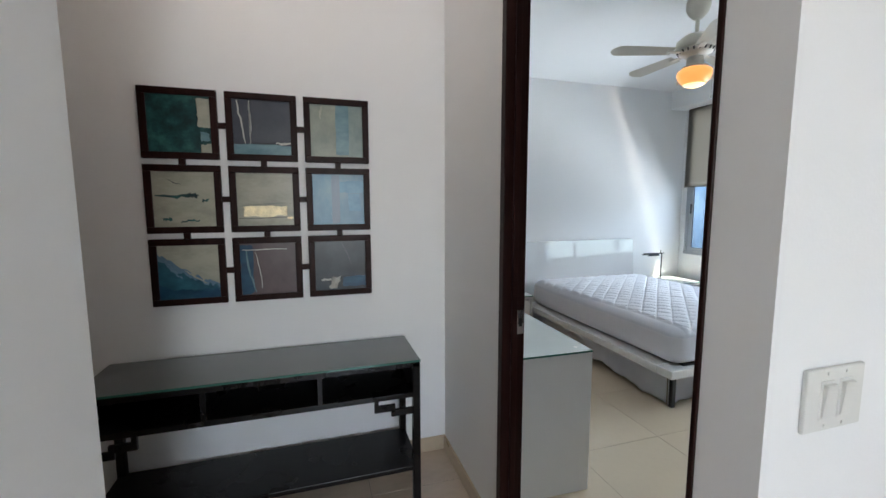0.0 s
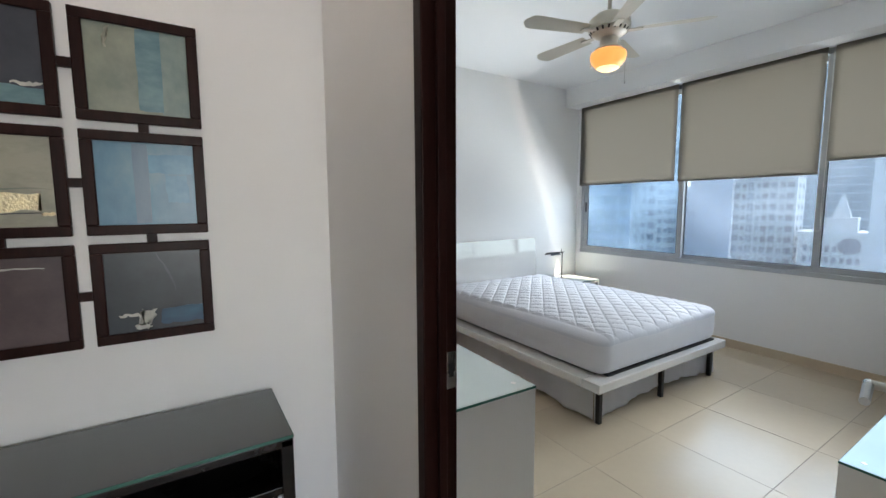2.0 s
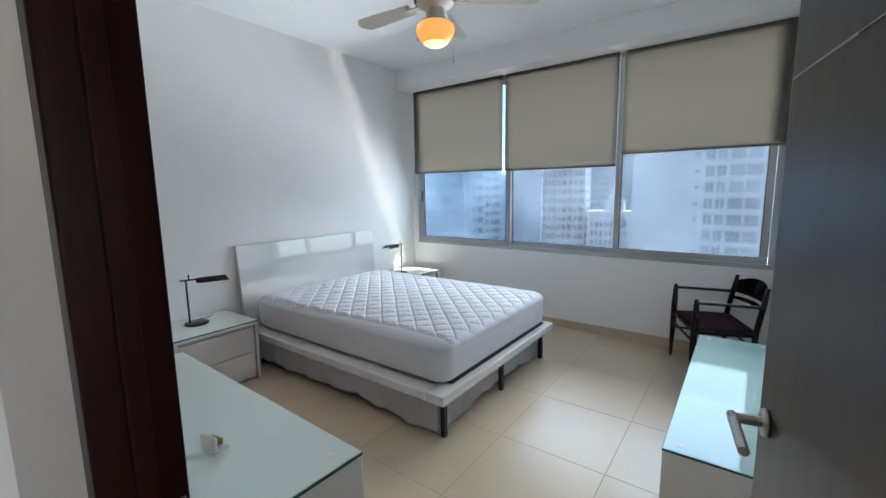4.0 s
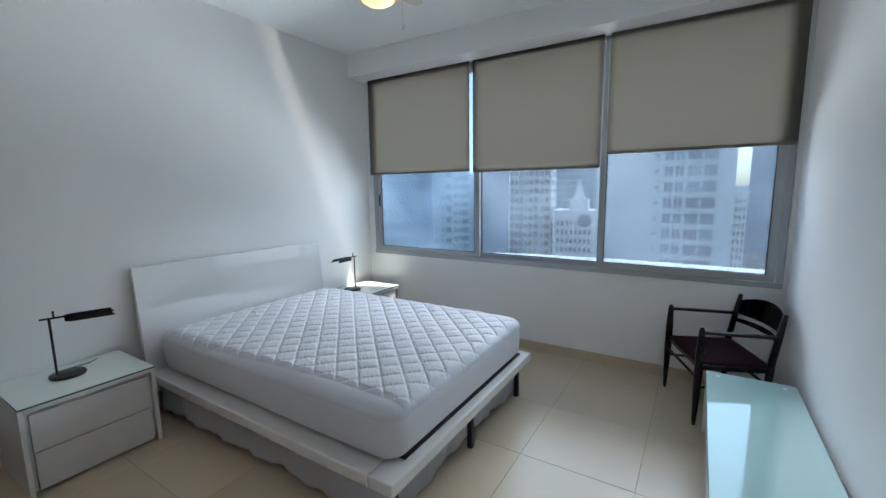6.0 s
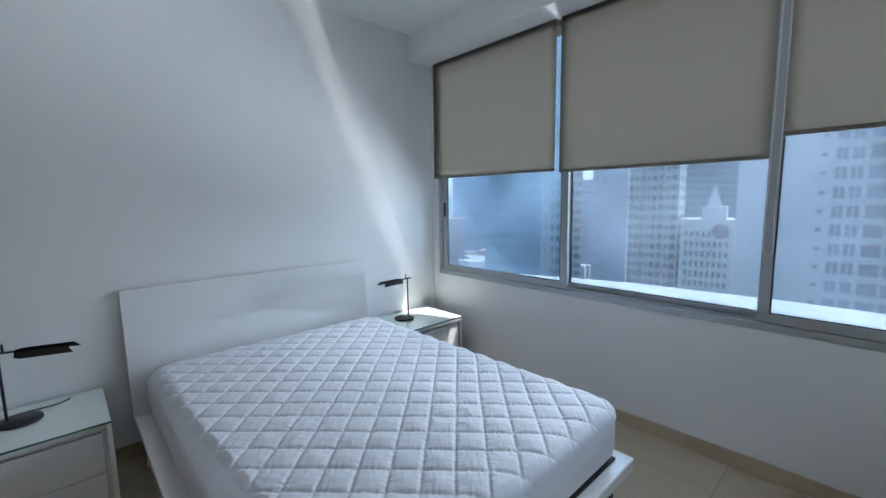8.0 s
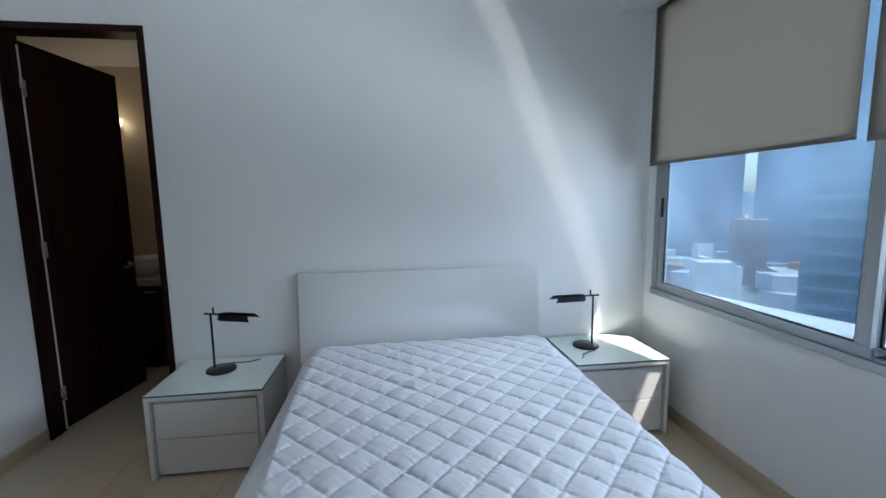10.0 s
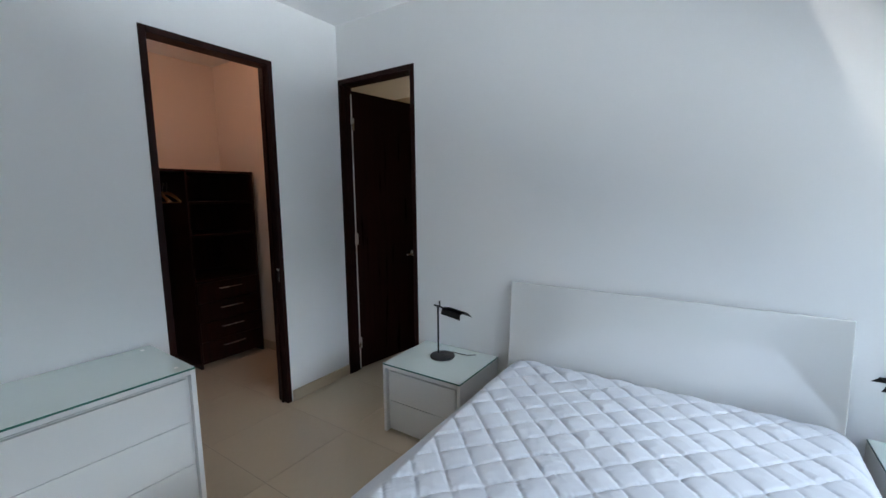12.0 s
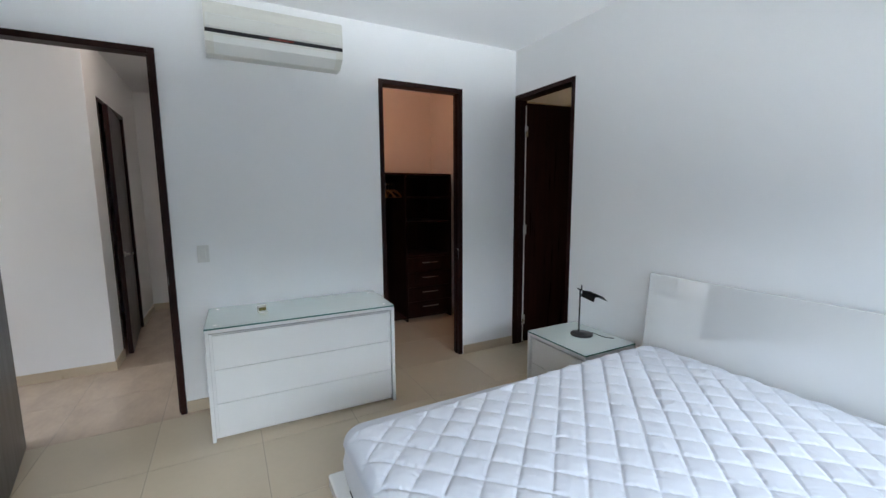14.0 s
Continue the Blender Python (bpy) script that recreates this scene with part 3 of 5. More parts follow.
def cloth(points, ztop, hem, depth, waves, seed):
    """A hanging strip along points; the hem rises and falls."""
    bm = bmesh.new()
    rnd = random.Random(seed)
    ph = [rnd.uniform(0, 6.28) for _ in range(4)]
    n, rows = 140, 10
    total = len(points) - 1
    grid = []
    for j in range(n + 1):
        s = j / n * total
        k = min(int(s), total - 1)
        a, b = Vector(points[k]), Vector(points[k + 1])
        p = a.lerp(b, s - k)
        way = (b - a).normalized()
        nrm = Vector((way.y, -way.x, 0))
        u = j / n
        h = hem(u)
        col = []
        for i in range(rows + 1):
            v = i / rows
            off = depth * v * (math.sin(waves * u * 6.28 + ph[0]) + 0.5 * math.sin(2.3 * waves * u * 6.28 + ph[1]) + 0.3 * v)
            col.append(bm.verts.new((p.x + nrm.x * off, p.y + nrm.y * off, ztop + (h - ztop) * v)))
        grid.append(col)
    for a, b in zip(grid, grid[1:]):
        for i in range(rows):
            bm.faces.new((a[i], b[i], b[i + 1], a[i + 1]))
    bmesh.ops.solidify(bm, geom=bm.faces[:], thickness=0.003)
    return bm


def hem_foot(u):
    return 0.012 + 0.065 * math.sin(math.pi * u) ** 1.4 + 0.006 * math.sin(31 * u)


def hem_side(u):
    return 0.020 + 0.030 * math.sin(math.pi * u) + 0.020 * max(0, math.sin(11 * u + 0.6)) + 0.005 * math.sin(40 * u)


part("foot_panel", cloth([(-0.775, -1.000, 0), (0.775, -1.000, 0)], 0.231, hem_foot, 0.010, 5, 1), SKIRT, sk, smooth=True)
part("side_panel", cloth([(-0.785, 1.0, 0), (-0.785, -1.000, 0)], 0.231, hem_side, 0.010, 6, 2), SKIRT, sk, smooth=True)
part("side_panel", cloth([(0.785, -1.000, 0), (0.785, 1.0, 0)], 0.231, hem_side, 0.010, 6, 3), SKIRT, sk, smooth=True)

# mattress: rounded corners, a fitted sheet round the sides and a quilted pad on top
MW, ML, MB, MT = 0.765, 1.030, 0.309, 0.578
mt = thing("mattress", (2.42, 4.598, 0), "thick white mattress under a diamond-quilted pad", "mattress")


def outline(grow, r, n=10):
    pts = []
    for cx, cy, a0 in ((MW - r, ML - r, 0), (-MW + r, ML - r, 90), (-MW + r, -ML + r, 180), (MW - r, -ML + r, 270)):
        for k in range(n + 1):
            a = radians(a0 + 90 * k / n)
            pts.append((cx + (r + grow) * math.cos(a), cy + (r + grow) * math.sin(a)))
    dense = []
    for p, q in zip(pts, pts[1:] + pts[:1]):
        d = math.dist(p, q)
        m = max(1, int(d / 0.05))
        dense += [(p[0] + (q[0] - p[0]) * k / m, p[1] + (q[1] - p[1]) * k / m) for k in range(m)]
    return dense


bm = bmesh.new()
rings = []
for z, grow in ((MB, -0.045), (MB + 0.012, -0.020), (MB + 0.04, -0.002), (MB + 0.08, 0.005), (MB + 0.12, 0.008), (MB + 0.16, 0.007), (MB + 0.19, 0.002), (MT - 0.055, -0.006), (MT - 0.034, -0.022), (MT - 0.016, -0.055)):
    ring = []
    for i, (x, y) in enumerate(outline(grow, 0.11)):
        # long sagging folds in the sheet, deepest half way up
        lift = math.sin(math.pi * (z - MB) / (MT - MB))
        w = 0.007 * lift * noise.noise(((x + y) * 1.6, (x - y) * 1.6, z * 22)) + 0.004 * noise.noise((x * 5, y * 5, z * 9)) + 0.0015 * noise.noise((x * 18, y * 18, z * 30))
        s = 1 + w / max(0.3, math.hypot(x, y))
        ring.append(bm.verts.new((x * s, y * s, z + w * 0.7)))
    rings.append(ring)
for a, b in zip(rings, rings[1:]):
    for k in range(len(a)):
        bm.faces.new((a[k], a[(k + 1) % len(a)], b[(k + 1) % len(b)], b[k]))
bm.faces.new(rings[0][::-1])
bm.faces.new(rings[-1])
part("fitted_sheet", bm, SHEET, mt, "smooth white fitted sheet round the sides", True)


def quilt_height(x, y):
    """Diamonds between two sets of slanting seams: narrow stitched valleys, puffed cloth, puckers that run off the stitching."""
    p = 0.159
    wob = 0.020 * noise.noise((x * 3, y * 3, 0)) + 0.008 * noise.noise((x * 11, y * 11, 4))
    u, v = (x + y + 0.015) / p + 0.075 + wob, (x - y - 0.015) / p + 0.61 + wob
    du, dv = abs(u - round(u)), abs(v - round(v))
    seam = (1 - math.exp(-du / 0.045)) * (1 - math.exp(-dv / 0.045))
    dome = math.sqrt(min(1, du * 2)) * math.sqrt(min(1, dv * 2))
    puff = 0.75 + 0.55 * noise.noise((math.floor(u) * 1.7, math.floor(v) * 2.3, 5))
    pucker = noise.noise((u * 2.2, v * 10.5, 3)) * math.exp(-du * 5.5) + noise.noise((u * 10.5, v * 2.2, 9)) * math.exp(-dv * 5.5)
    fold = noise.noise((x * 9 + y * 5, y * 8 - x * 4, 13))
    ruck = max(0.0, noise.noise((x * 2.6, y * 2.6, 21))) * (1 - abs(noise.noise((x * 8 + y * 4, y * 9 - x * 3, 2)))) ** 5
    return 0.0060 * seam + 0.0105 * dome * puff + 0.0037 * pucker + 0.0022 * fold * dome + 0.006 * ruck


bm = bmesh.new()
NX, NY = 340, 450
grid = []
for i in range(NY + 1):
    row = []
    for j in range(NX + 1):
        sx, sy = 2 * j / NX - 1, 2 * i / NY - 1
        # squeeze the square into the rounded outline
        x, y = sx * (MW + 0.006), sy * (ML + 0.006)
        cx, cy, r = MW - 0.105, ML - 0.105, 0.11
        if abs(x) > cx and abs(y) > cy:
            ax, ay = abs(x) - cx, abs(y) - cy
            m = max(ax, ay)
            d = math.hypot(ax, ay)
            x, y = math.copysign(cx + ax * m / d, x), math.copysign(cy + ay * m / d, y)
        edge = min(MW + 0.006 - abs(x), ML + 0.006 - abs(y))
        if abs(x) > cx and abs(y) > cy:
            edge = r + 0.001 - math.hypot(abs(x) - cx, abs(y) - cy)
        e = max(0.0, min(1.0, edge / 0.105))
        drop = (0.062 + 0.012 * noise.noise((x * 3.1, y * 3.1, 8))) * (1 - math.sqrt(max(0, 1 - (1 - e) ** 2)))
        # the quilting stops short of one long side, where the cover lies smooth
        inset = x + MW - 0.015 - 0.070 * max(0.0, min(1.0, 0.45 - y)) - 0.025 * noise.noise((y * 2.3, 0, 6))
        pad = max(0.0, min(1.0, inset / 0.035))
        crown = 0.010 * (1 - (x / MW) ** 2) * (1 - (y / ML) ** 2)
        row.append(bm.verts.new((x, y, MT - 0.004 + crown - drop + (quilt_height(x, y) * min(1, 0.3 + 1.9 * e) + 0.004) * pad)))
    grid.append(row)
for a, b in zip(grid, grid[1:]):
    for j in range(NX):
        bm.faces.new((a[j], a[j + 1], b[j + 1], b[j]))
part("quilted_pad", bm, QUILT, mt, "white diamond-quilted mattress pad", True)


# desk lamps: flat round base, thin stem, tilted folded shade
def table_lamp(where, turn, label):
    l = thing("table_lamp", where, label, "lamp", "lamps on the nightstands", turn)
    part("base", lathe(bmesh.new(), [(0.082, 0), (0.084, 0.004), (0.083, 0.012), (0.078, 0.0145), (0.02, 0.0155), (0.008, 0.018)], 40), DARKMETAL, l, smooth=True)
    part("stem", rod(bmesh.new(), (-0.045, 0, 0.014), (-0.045, 0, 0.345), 0.0062, seg=14), DARKMETAL, l)
    arm = bmesh.new()
    rod(arm, (-0.085, 0, 0.345), (0.06, 0, 0.345), 0.0055, seg=12)
    rod(arm, (-0.025, 0, 0.345), (-0.025, 0, 0.385), 0.005, seg=12)
    a = part("arm", arm, DARKMETAL, l)
    sh = bmesh.new()
    prof = [(-0.052, -0.026), (-0.038, -0.004), (-0.030, 0.004), (0.030, 0.004), (0.038, -0.004), (0.052, -0.026)]
    cols = []
    for x in (0.02, 0.045, 0.06, 0.215, 0.228):
        k = 0.45 if x == 0.02 else 0.9 if x == 0.045 else 1.0
        cols.append([sh.verts.new((x + (0.018 if z < -0.02 and x > 0.2 else 0), y * k, 0.348 + z)) for y, z in prof])
    for p, q in zip(cols, cols[1:]):
        for i in range(len(prof) - 1):
            sh.faces.new((p[i], q[i], q[i + 1], p[i + 1]))
    bmesh.ops.solidify(sh, geom=sh.faces[:], thickness=0.003)
    part("shade", sh, DARKMETAL, a, "folded black metal shade")
    cord = [(-0.05, 0.05, 0.006), (-0.01, 0.10, 0.005), (0.05, 0.115, 0.005), (0.10, 0.14, 0.004), (0.13, 0.19, 0.003)]
    part("cord", sweep(bmesh.new(), cord, 0.0028, 6), DARKMETAL, l, "thin black cord")
    return l


table_lamp((1.150, 5.560, 0.48), -18, "black metal desk lamp with a folded flat shade")
l2 = table_lamp((3.462, 5.56, 0.49), 184, "black metal desk lamp turned towards the bed")


# armchair in the corner by the window
def armchair(where, turn):
    c = thing("armchair", where, "black wooden armchair with a dark plum padded seat", "chair", turn=turn)
    W, D = 0.264, 0.40
    for sx in (-1, 1):
        x = sx * W
        bm = rod(bmesh.new(), (x, 0.01, 0), (x, 0, 0.645), 0, bulge=[(0, 0.011), (0.05, 0.013), (0.45, 0.023), (0.75, 0.024), (0.97, 0.017), (1, 0.012)], seg=16)
        part("front_leg", bm, BLACKWOOD, c, smooth=True)
        bm = rod(bmesh.new(), (x * 0.96, -D + 0.02, 0), (x * 0.98, -D, 0.42), 0, bulge=[(0, 0.012), (0.5, 0.020), (1, 0.021)], seg=16)
        rod(bm, (x * 0.98, -D, 0.42), (x * 0.96, -D - 0.055, 0.745), 0, bulge=[(0, 0.021), (0.6, 0.019), (1, 0.013)], seg=16)
        part("back_leg", bm, BLACKWOOD, c, smooth=True)
        bm = bmesh.new()
        box(bm, (-0.018, -D - 0.03, -0.010), (0.018, 0.012, 0.010), 0.007, m=Matrix.Translation((x, 0, 0.618)) @ Matrix.Rotation(radians(2.0), 4, "X"))
        part("armrest", bm, BLACKWOOD, c, smooth=False)
        part("side_rail", boxed((x - 0.010, -D, 0.375), (x + 0.010, -0.01, 0.405), 0.004), BLACKWOOD, c)
        part("stretcher", rod(bmesh.new(), (x, 0.005, 0.26), (x * 0.97, -D, 0.24), 0.009, seg=10), BLACKWOOD, c)
    part("front_rail", boxed((-W, -0.012, 0.375), (W, 0.010, 0.405), 0.004), BLACKWOOD, c)
    part("back_rail", boxed((-W, -D - 0.010, 0.375), (W, -D + 0.010, 0.405), 0.004), BLACKWOOD, c)
    part("stretcher", rod(bmesh.new(), (-W, -D * 0.95, 0.30), (W, -D * 0.95, 0.30), 0.009, seg=10), BLACKWOOD, c)
    part("stretcher", rod(bmesh.new(), (-W, 0.004, 0.31), (W, 0.004, 0.31), 0.009, seg=10), BLACKWOOD, c)
    for z0, z1, lean, arch, nm in ((0.60, 0.70, -0.045, 0.055, "top_slat"), (0.545, 0.568, -0.025, 0.0, "lower_slat")):
        bm = bmesh.new()
        n = 18
        cols = []
        for k in range(n + 1):
            u = 2 * k / n - 1
            y = -D + lean - 0.055 * (1 - u * u)
            top = z1 + arch * (1 - u * u) - (0.0 if arch else -0.01 * (1 - u * u))
            cols.append([bm.verts.new((u * W * 0.97, y, z0)), bm.verts.new((u * W * 0.97, y - 0.012, top))])
        for p, q in zip(cols, cols[1:]):
            bm.faces.new((p[0], q[0], q[1], p[1]))
        bmesh.ops.solidify(bm, geom=bm.faces[:], thickness=0.016)
        part(nm, bm, BLACKWOOD, c, smooth=True)
    bm = bmesh.new()
    n = 14
    g = [[bm.verts.new((u * (W + 0.004), -D / 2 + v * (D / 2 + 0.012), 0.412 + 0.042 * (1 - abs(u) ** 3) * (1 - abs(v) ** 3) - 0.006 * (1 - v * v))) for u in [2 * j / n - 1 for j in range(n + 1)]] for v in [2 * i / n - 1 for i in range(n + 1)]]
    for a, b in zip(g, g[1:]):
        for j in range(n):
            bm.faces.new((a[j], a[j + 1], b[j + 1], b[j]))
    bmesh.ops.solidify(bm, geom=bm.faces[:], thickness=0.035)
    part("seat", bm, SEATFAB, c, "dark plum padded seat", True)
    return c


armchair((3.567, 2.552, 0), 21.8)

# ceiling fan with a lit bowl
fan = thing("ceiling_fan", (1.905, 3.785, CEIL_Z - 0.045), "cream ceiling fan with a lit amber glass bowl", "ceiling fan")
part("canopy", lathe(bmesh.new(), [(0.075, 0.045), (0.078, 0.03), (0.078, -0.012), (0.062, -0.05), (0.030, -0.085), (0.016, -0.09)], 32), FANPAINT, fan, smooth=True)
part("downrod", rod(bmesh.new(), (0, 0, -0.08), (0, 0, -0.20), 0.013, seg=16), FANPAINT, fan)
motor = part("motor_housing", lathe(bmesh.new(), [(0.03, -0.185), (0.085, -0.20), (0.128, -0.235), (0.135, -0.275), (0.130, -0.30)], 40), FANPAINT, fan, smooth=True)
part("lower_housing", lathe(bmesh.new(), [(0.126, -0.300), (0.108, -0.325), (0.07, -0.345), (0.05, -0.35)], 40), FANPAINT, motor, smooth=True)
for k in range(20):
    a = 2 * math.pi * k / 20
    m = Matrix.Rotation(a, 4, "Z") @ Matrix.Translation((0.1175, 0, -0.3125)) @ Matrix.Rotation(radians(36), 4, "Y")
    part("vent_slot", box(bmesh.new(), (-0.003, -0.006, -0.011), (0.003, 0.006, 0.011), 0.002, m=m), RUBBER, motor)
part("light_fitter", lathe(bmesh.new(), [(0.052, -0.345), (0.056, -0.36), (0.056, -0.405), (0.088, -0.418), (0.090, -0.428), (0.06, -0.43)], 32), FANPAINT, fan, smooth=True)
bowl = part("glass_bowl", lathe(bmesh.new(), [(0.088, -0.428), (0.112, -0.445), (0.116, -0.468), (0.108, -0.496), (0.092, -0.520), (0.072, -0.540)], 40), LAMPGLASS, fan, "amber glass light bowl, lit", True)
part("bowl_bottom", lathe(bmesh.new(), [(0.072, -0.540), (0.052, -0.553), (0.025, -0.562), (0.004, -0.565)], 40), LAMPHOT, bowl, "brightest foot of the lit bowl", True)
for k in range(5):
    m = Matrix.Rotation(radians(20 + 72 * k), 4, "Z")
    bm = bmesh.new()
    box(bm, (0.10, -0.022, -0.318), (0.21, 0.022, -0.311), 0.003, m=m)
    iron = part("blade_iron", bm, FANPAINT, fan)
    bm = bmesh.new()
    tilt = m @ Matrix.Translation((0.17, 0, -0.308)) @ Matrix.Rotation(radians(11), 4, "X")
    n = 12
    edge = []
    for j in range(n + 1):
        u = j / n
        half = 0.052 + 0.018 * u if u < 0.85 else (0.052 + 0.018 * u) * math.sqrt(max(0.05, 1 - ((u - 0.85) / 0.155) ** 2))
        edge.append((0.45 * u, half))
    top = [bm.verts.new(tilt @ Vector((x, h, 0))) for x, h in edge] + [bm.verts.new(tilt @ Vector((x, -h, 0))) for x, h in reversed(edge)]
    bm.faces.new(top)
    bmesh.ops.solidify(bm, geom=bm.faces[:], thickness=0.006)
    part("blade", bm, FANPAINT, iron)
for x, y, h in ((0.10, -0.06, 0.62), (-0.05, 0.10, 0.50)):
    bm = rod(bmesh.new(), (x, y, -0.41), (x, y, -h), 0.0014, seg=6)
    rod(bm, (x, y, -h - 0.02), (x, y, -h), 0.004, seg=8)
    part("pull_chain", bm, STEEL, fan)

# split air conditioner high on the wall
ac = thing("air_conditioner", (0, 3.590, 2.500), "ivory wall-mounted split air conditioner, off", "air conditioner")
AW = 0.444


def run(bm, profile, y0, y1):
    """Runs a closed (x, z) outline along y."""
    a = [bm.verts.new((x, y0, z)) for x, z in profile]
    b = [bm.verts.new((x, y1, z)) for x, z in profile]
    for k in range(len(profile)):
        bm.faces.new((a[k], a[(k + 1) % len(a)], b[(k + 1) % len(a)], b[k]))
    bm.faces.new(a[::-1])
    bm.faces.new(b)
    return bm


part("casing", run(bmesh.new(), [(0, 0.0), (0.10, 0.0), (0.185, 0.055), (0.198, 0.10), (0.200, 0.27), (0.185, 0.30), (0.15, 0.31), (0, 0.31)], -AW, AW), OLDPLASTIC, ac)
part("front_grille", run(bmesh.new(), [(0.198, 0.135), (0.206, 0.140), (0.206, 0.215), (0.198, 0.222)], -AW + 0.012, AW - 0.012), PLASTIC, ac)
bm = bmesh.new()
for k in range(9):
    box(bm, (0.2065, -AW + 0.02, 0.143 + k * 0.008), (0.2085, AW - 0.02, 0.1465 + k * 0.008))
tagged(part("grille_ribs", bm, OLDPLASTIC, ac), kind="stuff")
part("black_band", run(bmesh.new(), [(0.198, 0.106), (0.205, 0.107), (0.206, 0.128), (0.198, 0.130)], -AW + 0.004, AW - 0.004), RUBBER, ac, "glossy black band")
part("display", boxed((0.2055, -0.06, 0.112), (0.2075, 0.10, 0.123)), material("dark_red_display", (0.18, 0.03, 0.02), 0.3, bump=0.0), ac, "small dark red display strip")
part("louvre", run(bmesh.new(), [(0.105, 0.004), (0.112, 0.0), (0.190, 0.050), (0.196, 0.090), (0.188, 0.088), (0.180, 0.056)], -AW + 0.05, AW - 0.05), PLASTIC, ac, "closed ivory air louvre")


def wall_switch(where, turn, w, h, rockers, label):
    """A rocker switch; its face towards local -y."""
    s = thing("light_switch", where, label, "light switch", turn=turn)
    plate = part("plate", boxed((-w / 2, -0.009, -h / 2), (w / 2, 0, h / 2), 0.003), PLASTIC, s)
    for k in range(rockers):
        x = (k - (rockers - 1) / 2) * 0.048
        r = part("rocker_frame", boxed((x - 0.017, -0.011, -0.036), (x + 0.017, -0.006, 0.036), 0.002), PLASTIC, plate)
        m = Matrix.Translation((x, -0.012, 0)) @ Matrix.Rotation(radians(5), 4, "X")
        b = box(bmesh.new(), (-0.0135, -0.004, -0.031), (0.0135, 0.004, 0.031), 0.0015, m=m)
        part("rocker", b, PLASTIC, s)
        for z in (-0.048, 0.048):
            part("screw", rod(bmesh.new(), (x, -0.0105, z), (x, -0.008, z), 0.0026, seg=10), PLASTIC, s)
    return s


wall_switch((0, 3.032, 1.154), 90, 0.075, 0.122, 1, "white single rocker light switch on the bedroom wall")
wall_switch((0.087, 1.81, 1.137), 0, 0.150, 0.115, 2, "white double rocker light switch beside the entry")

# small remote holder that stands on the dresser
card = thing("remote_holder", (0.294, 3.375, 0.75), "small cream plastic remote holder with an olive band", "holder", turn=12)
part("tray", boxed((-0.022, -0.030, 0.0002), (0.022, 0.030, 0.012), 0.003), OLDPLASTIC, card)
part("back", boxed((-0.022, -0.030, 0.012), (-0.012, 0.030, 0.050), 0.003), OLDPLASTIC, card)
part("band", boxed((-0.0125, -0.022, 0.016), (0.010, 0.022, 0.034), 0.003), material("olive_plastic", (0.22, 0.19, 0.05), 0.4, bump=0.0), card, "olive green band")

# ---- hall ----
con = thing("console_table", (-1.022, 3.388, 0), "black lacquered console table with fretwork corners and a smoked glass top", "console table")
CW, CD, CH = 0.70, 0.190, 0.734
for sx in (-1, 1):
    for sy in (-1, 1):
        a = (sx * (CW - 0.018) - 0.018, sy * (CD - 0.018) - 0.018, 0)
        part("leg", boxed(a, (a[0] + 0.036, a[1] + 0.036, CH - 0.012), 0.003), BLACKWOOD, con)
part("top", boxed((-CW, -CD, CH - 0.036), (CW, CD, CH - 0.010), 0.003), BLACKWOOD, con)
g = part("glass_top", boxed((-CW - 0.002, -CD - 0.002, CH - 0.0095), (CW + 0.002, CD + 0.002, CH), 0.0012), EDGEGLASS, con, "green glass edge")
part("glass_face", boxed((-CW, -CD, CH - 0.002), (CW, CD, CH + 0.0006), 0.0004), DARKGLASS, g, "smoked grey-green glass face")
part("shelf_floor", boxed((-CW + 0.036, -CD + 0.004, CH - 0.185), (CW - 0.036, CD - 0.004, CH - 0.160), 0.002), BLACKWOOD, con)
part("shelf_back", boxed((-CW + 0.036, CD - 0.02, CH - 0.160), (CW - 0.036, CD - 0.006, CH - 0.036)), BLACKWOOD, con)
for x in (-0.235, 0.235):
    part("divider", boxed((x - 0.011, -CD + 0.004, CH - 0.160), (x + 0.011, CD - 0.02, CH - 0.036), 0.002), BLACKWOOD, con)
for sx in (-1, 1):
    a, b = sorted((sx * (CW - 0.036), sx * (CW - 0.022)))
    part("end_panel", boxed((a, -CD + 0.036, CH - 0.185), (b, CD - 0.036, CH - 0.036), 0.002), BLACKWOOD, con)
part("lower_shelf", boxed((-CW + 0.004, -CD + 0.01, 0.165), (CW - 0.004, CD - 0.01, 0.190), 0.003), BLACKWOOD, con)
for sx in (-1, 1):
    for sy in (-1, 1):
        bm = bmesh.new()
        y = sy * (CD - 0.018)
        x0 = sx * (CW - 0.036)
        for ax, bx, az, bz in ((0.0, 0.105, -0.075, -0.055), (0.085, 0.105, -0.055, -0.028), (0.105, 0.185, -0.048, -0.028), (0.165, 0.185, -0.028, 0.0)):
            p, q = sorted((x0 - sx * ax, x0 - sx * bx))
            box(bm, (p, y - 0.009, CH - 0.185 + az - 0.012), (q, y + 0.009, CH - 0.185 + bz), 0.002)
        part("fretwork", bm, BLACKWOOD, con, "stepped black fretwork bracket")

# nine framed abstract prints, joined by short bars into one piece
art = thing("framed_art", (-1.014, 3.60, 1.503), "nine dark-framed abstract prints in blues and creams joined as one", "wall art")


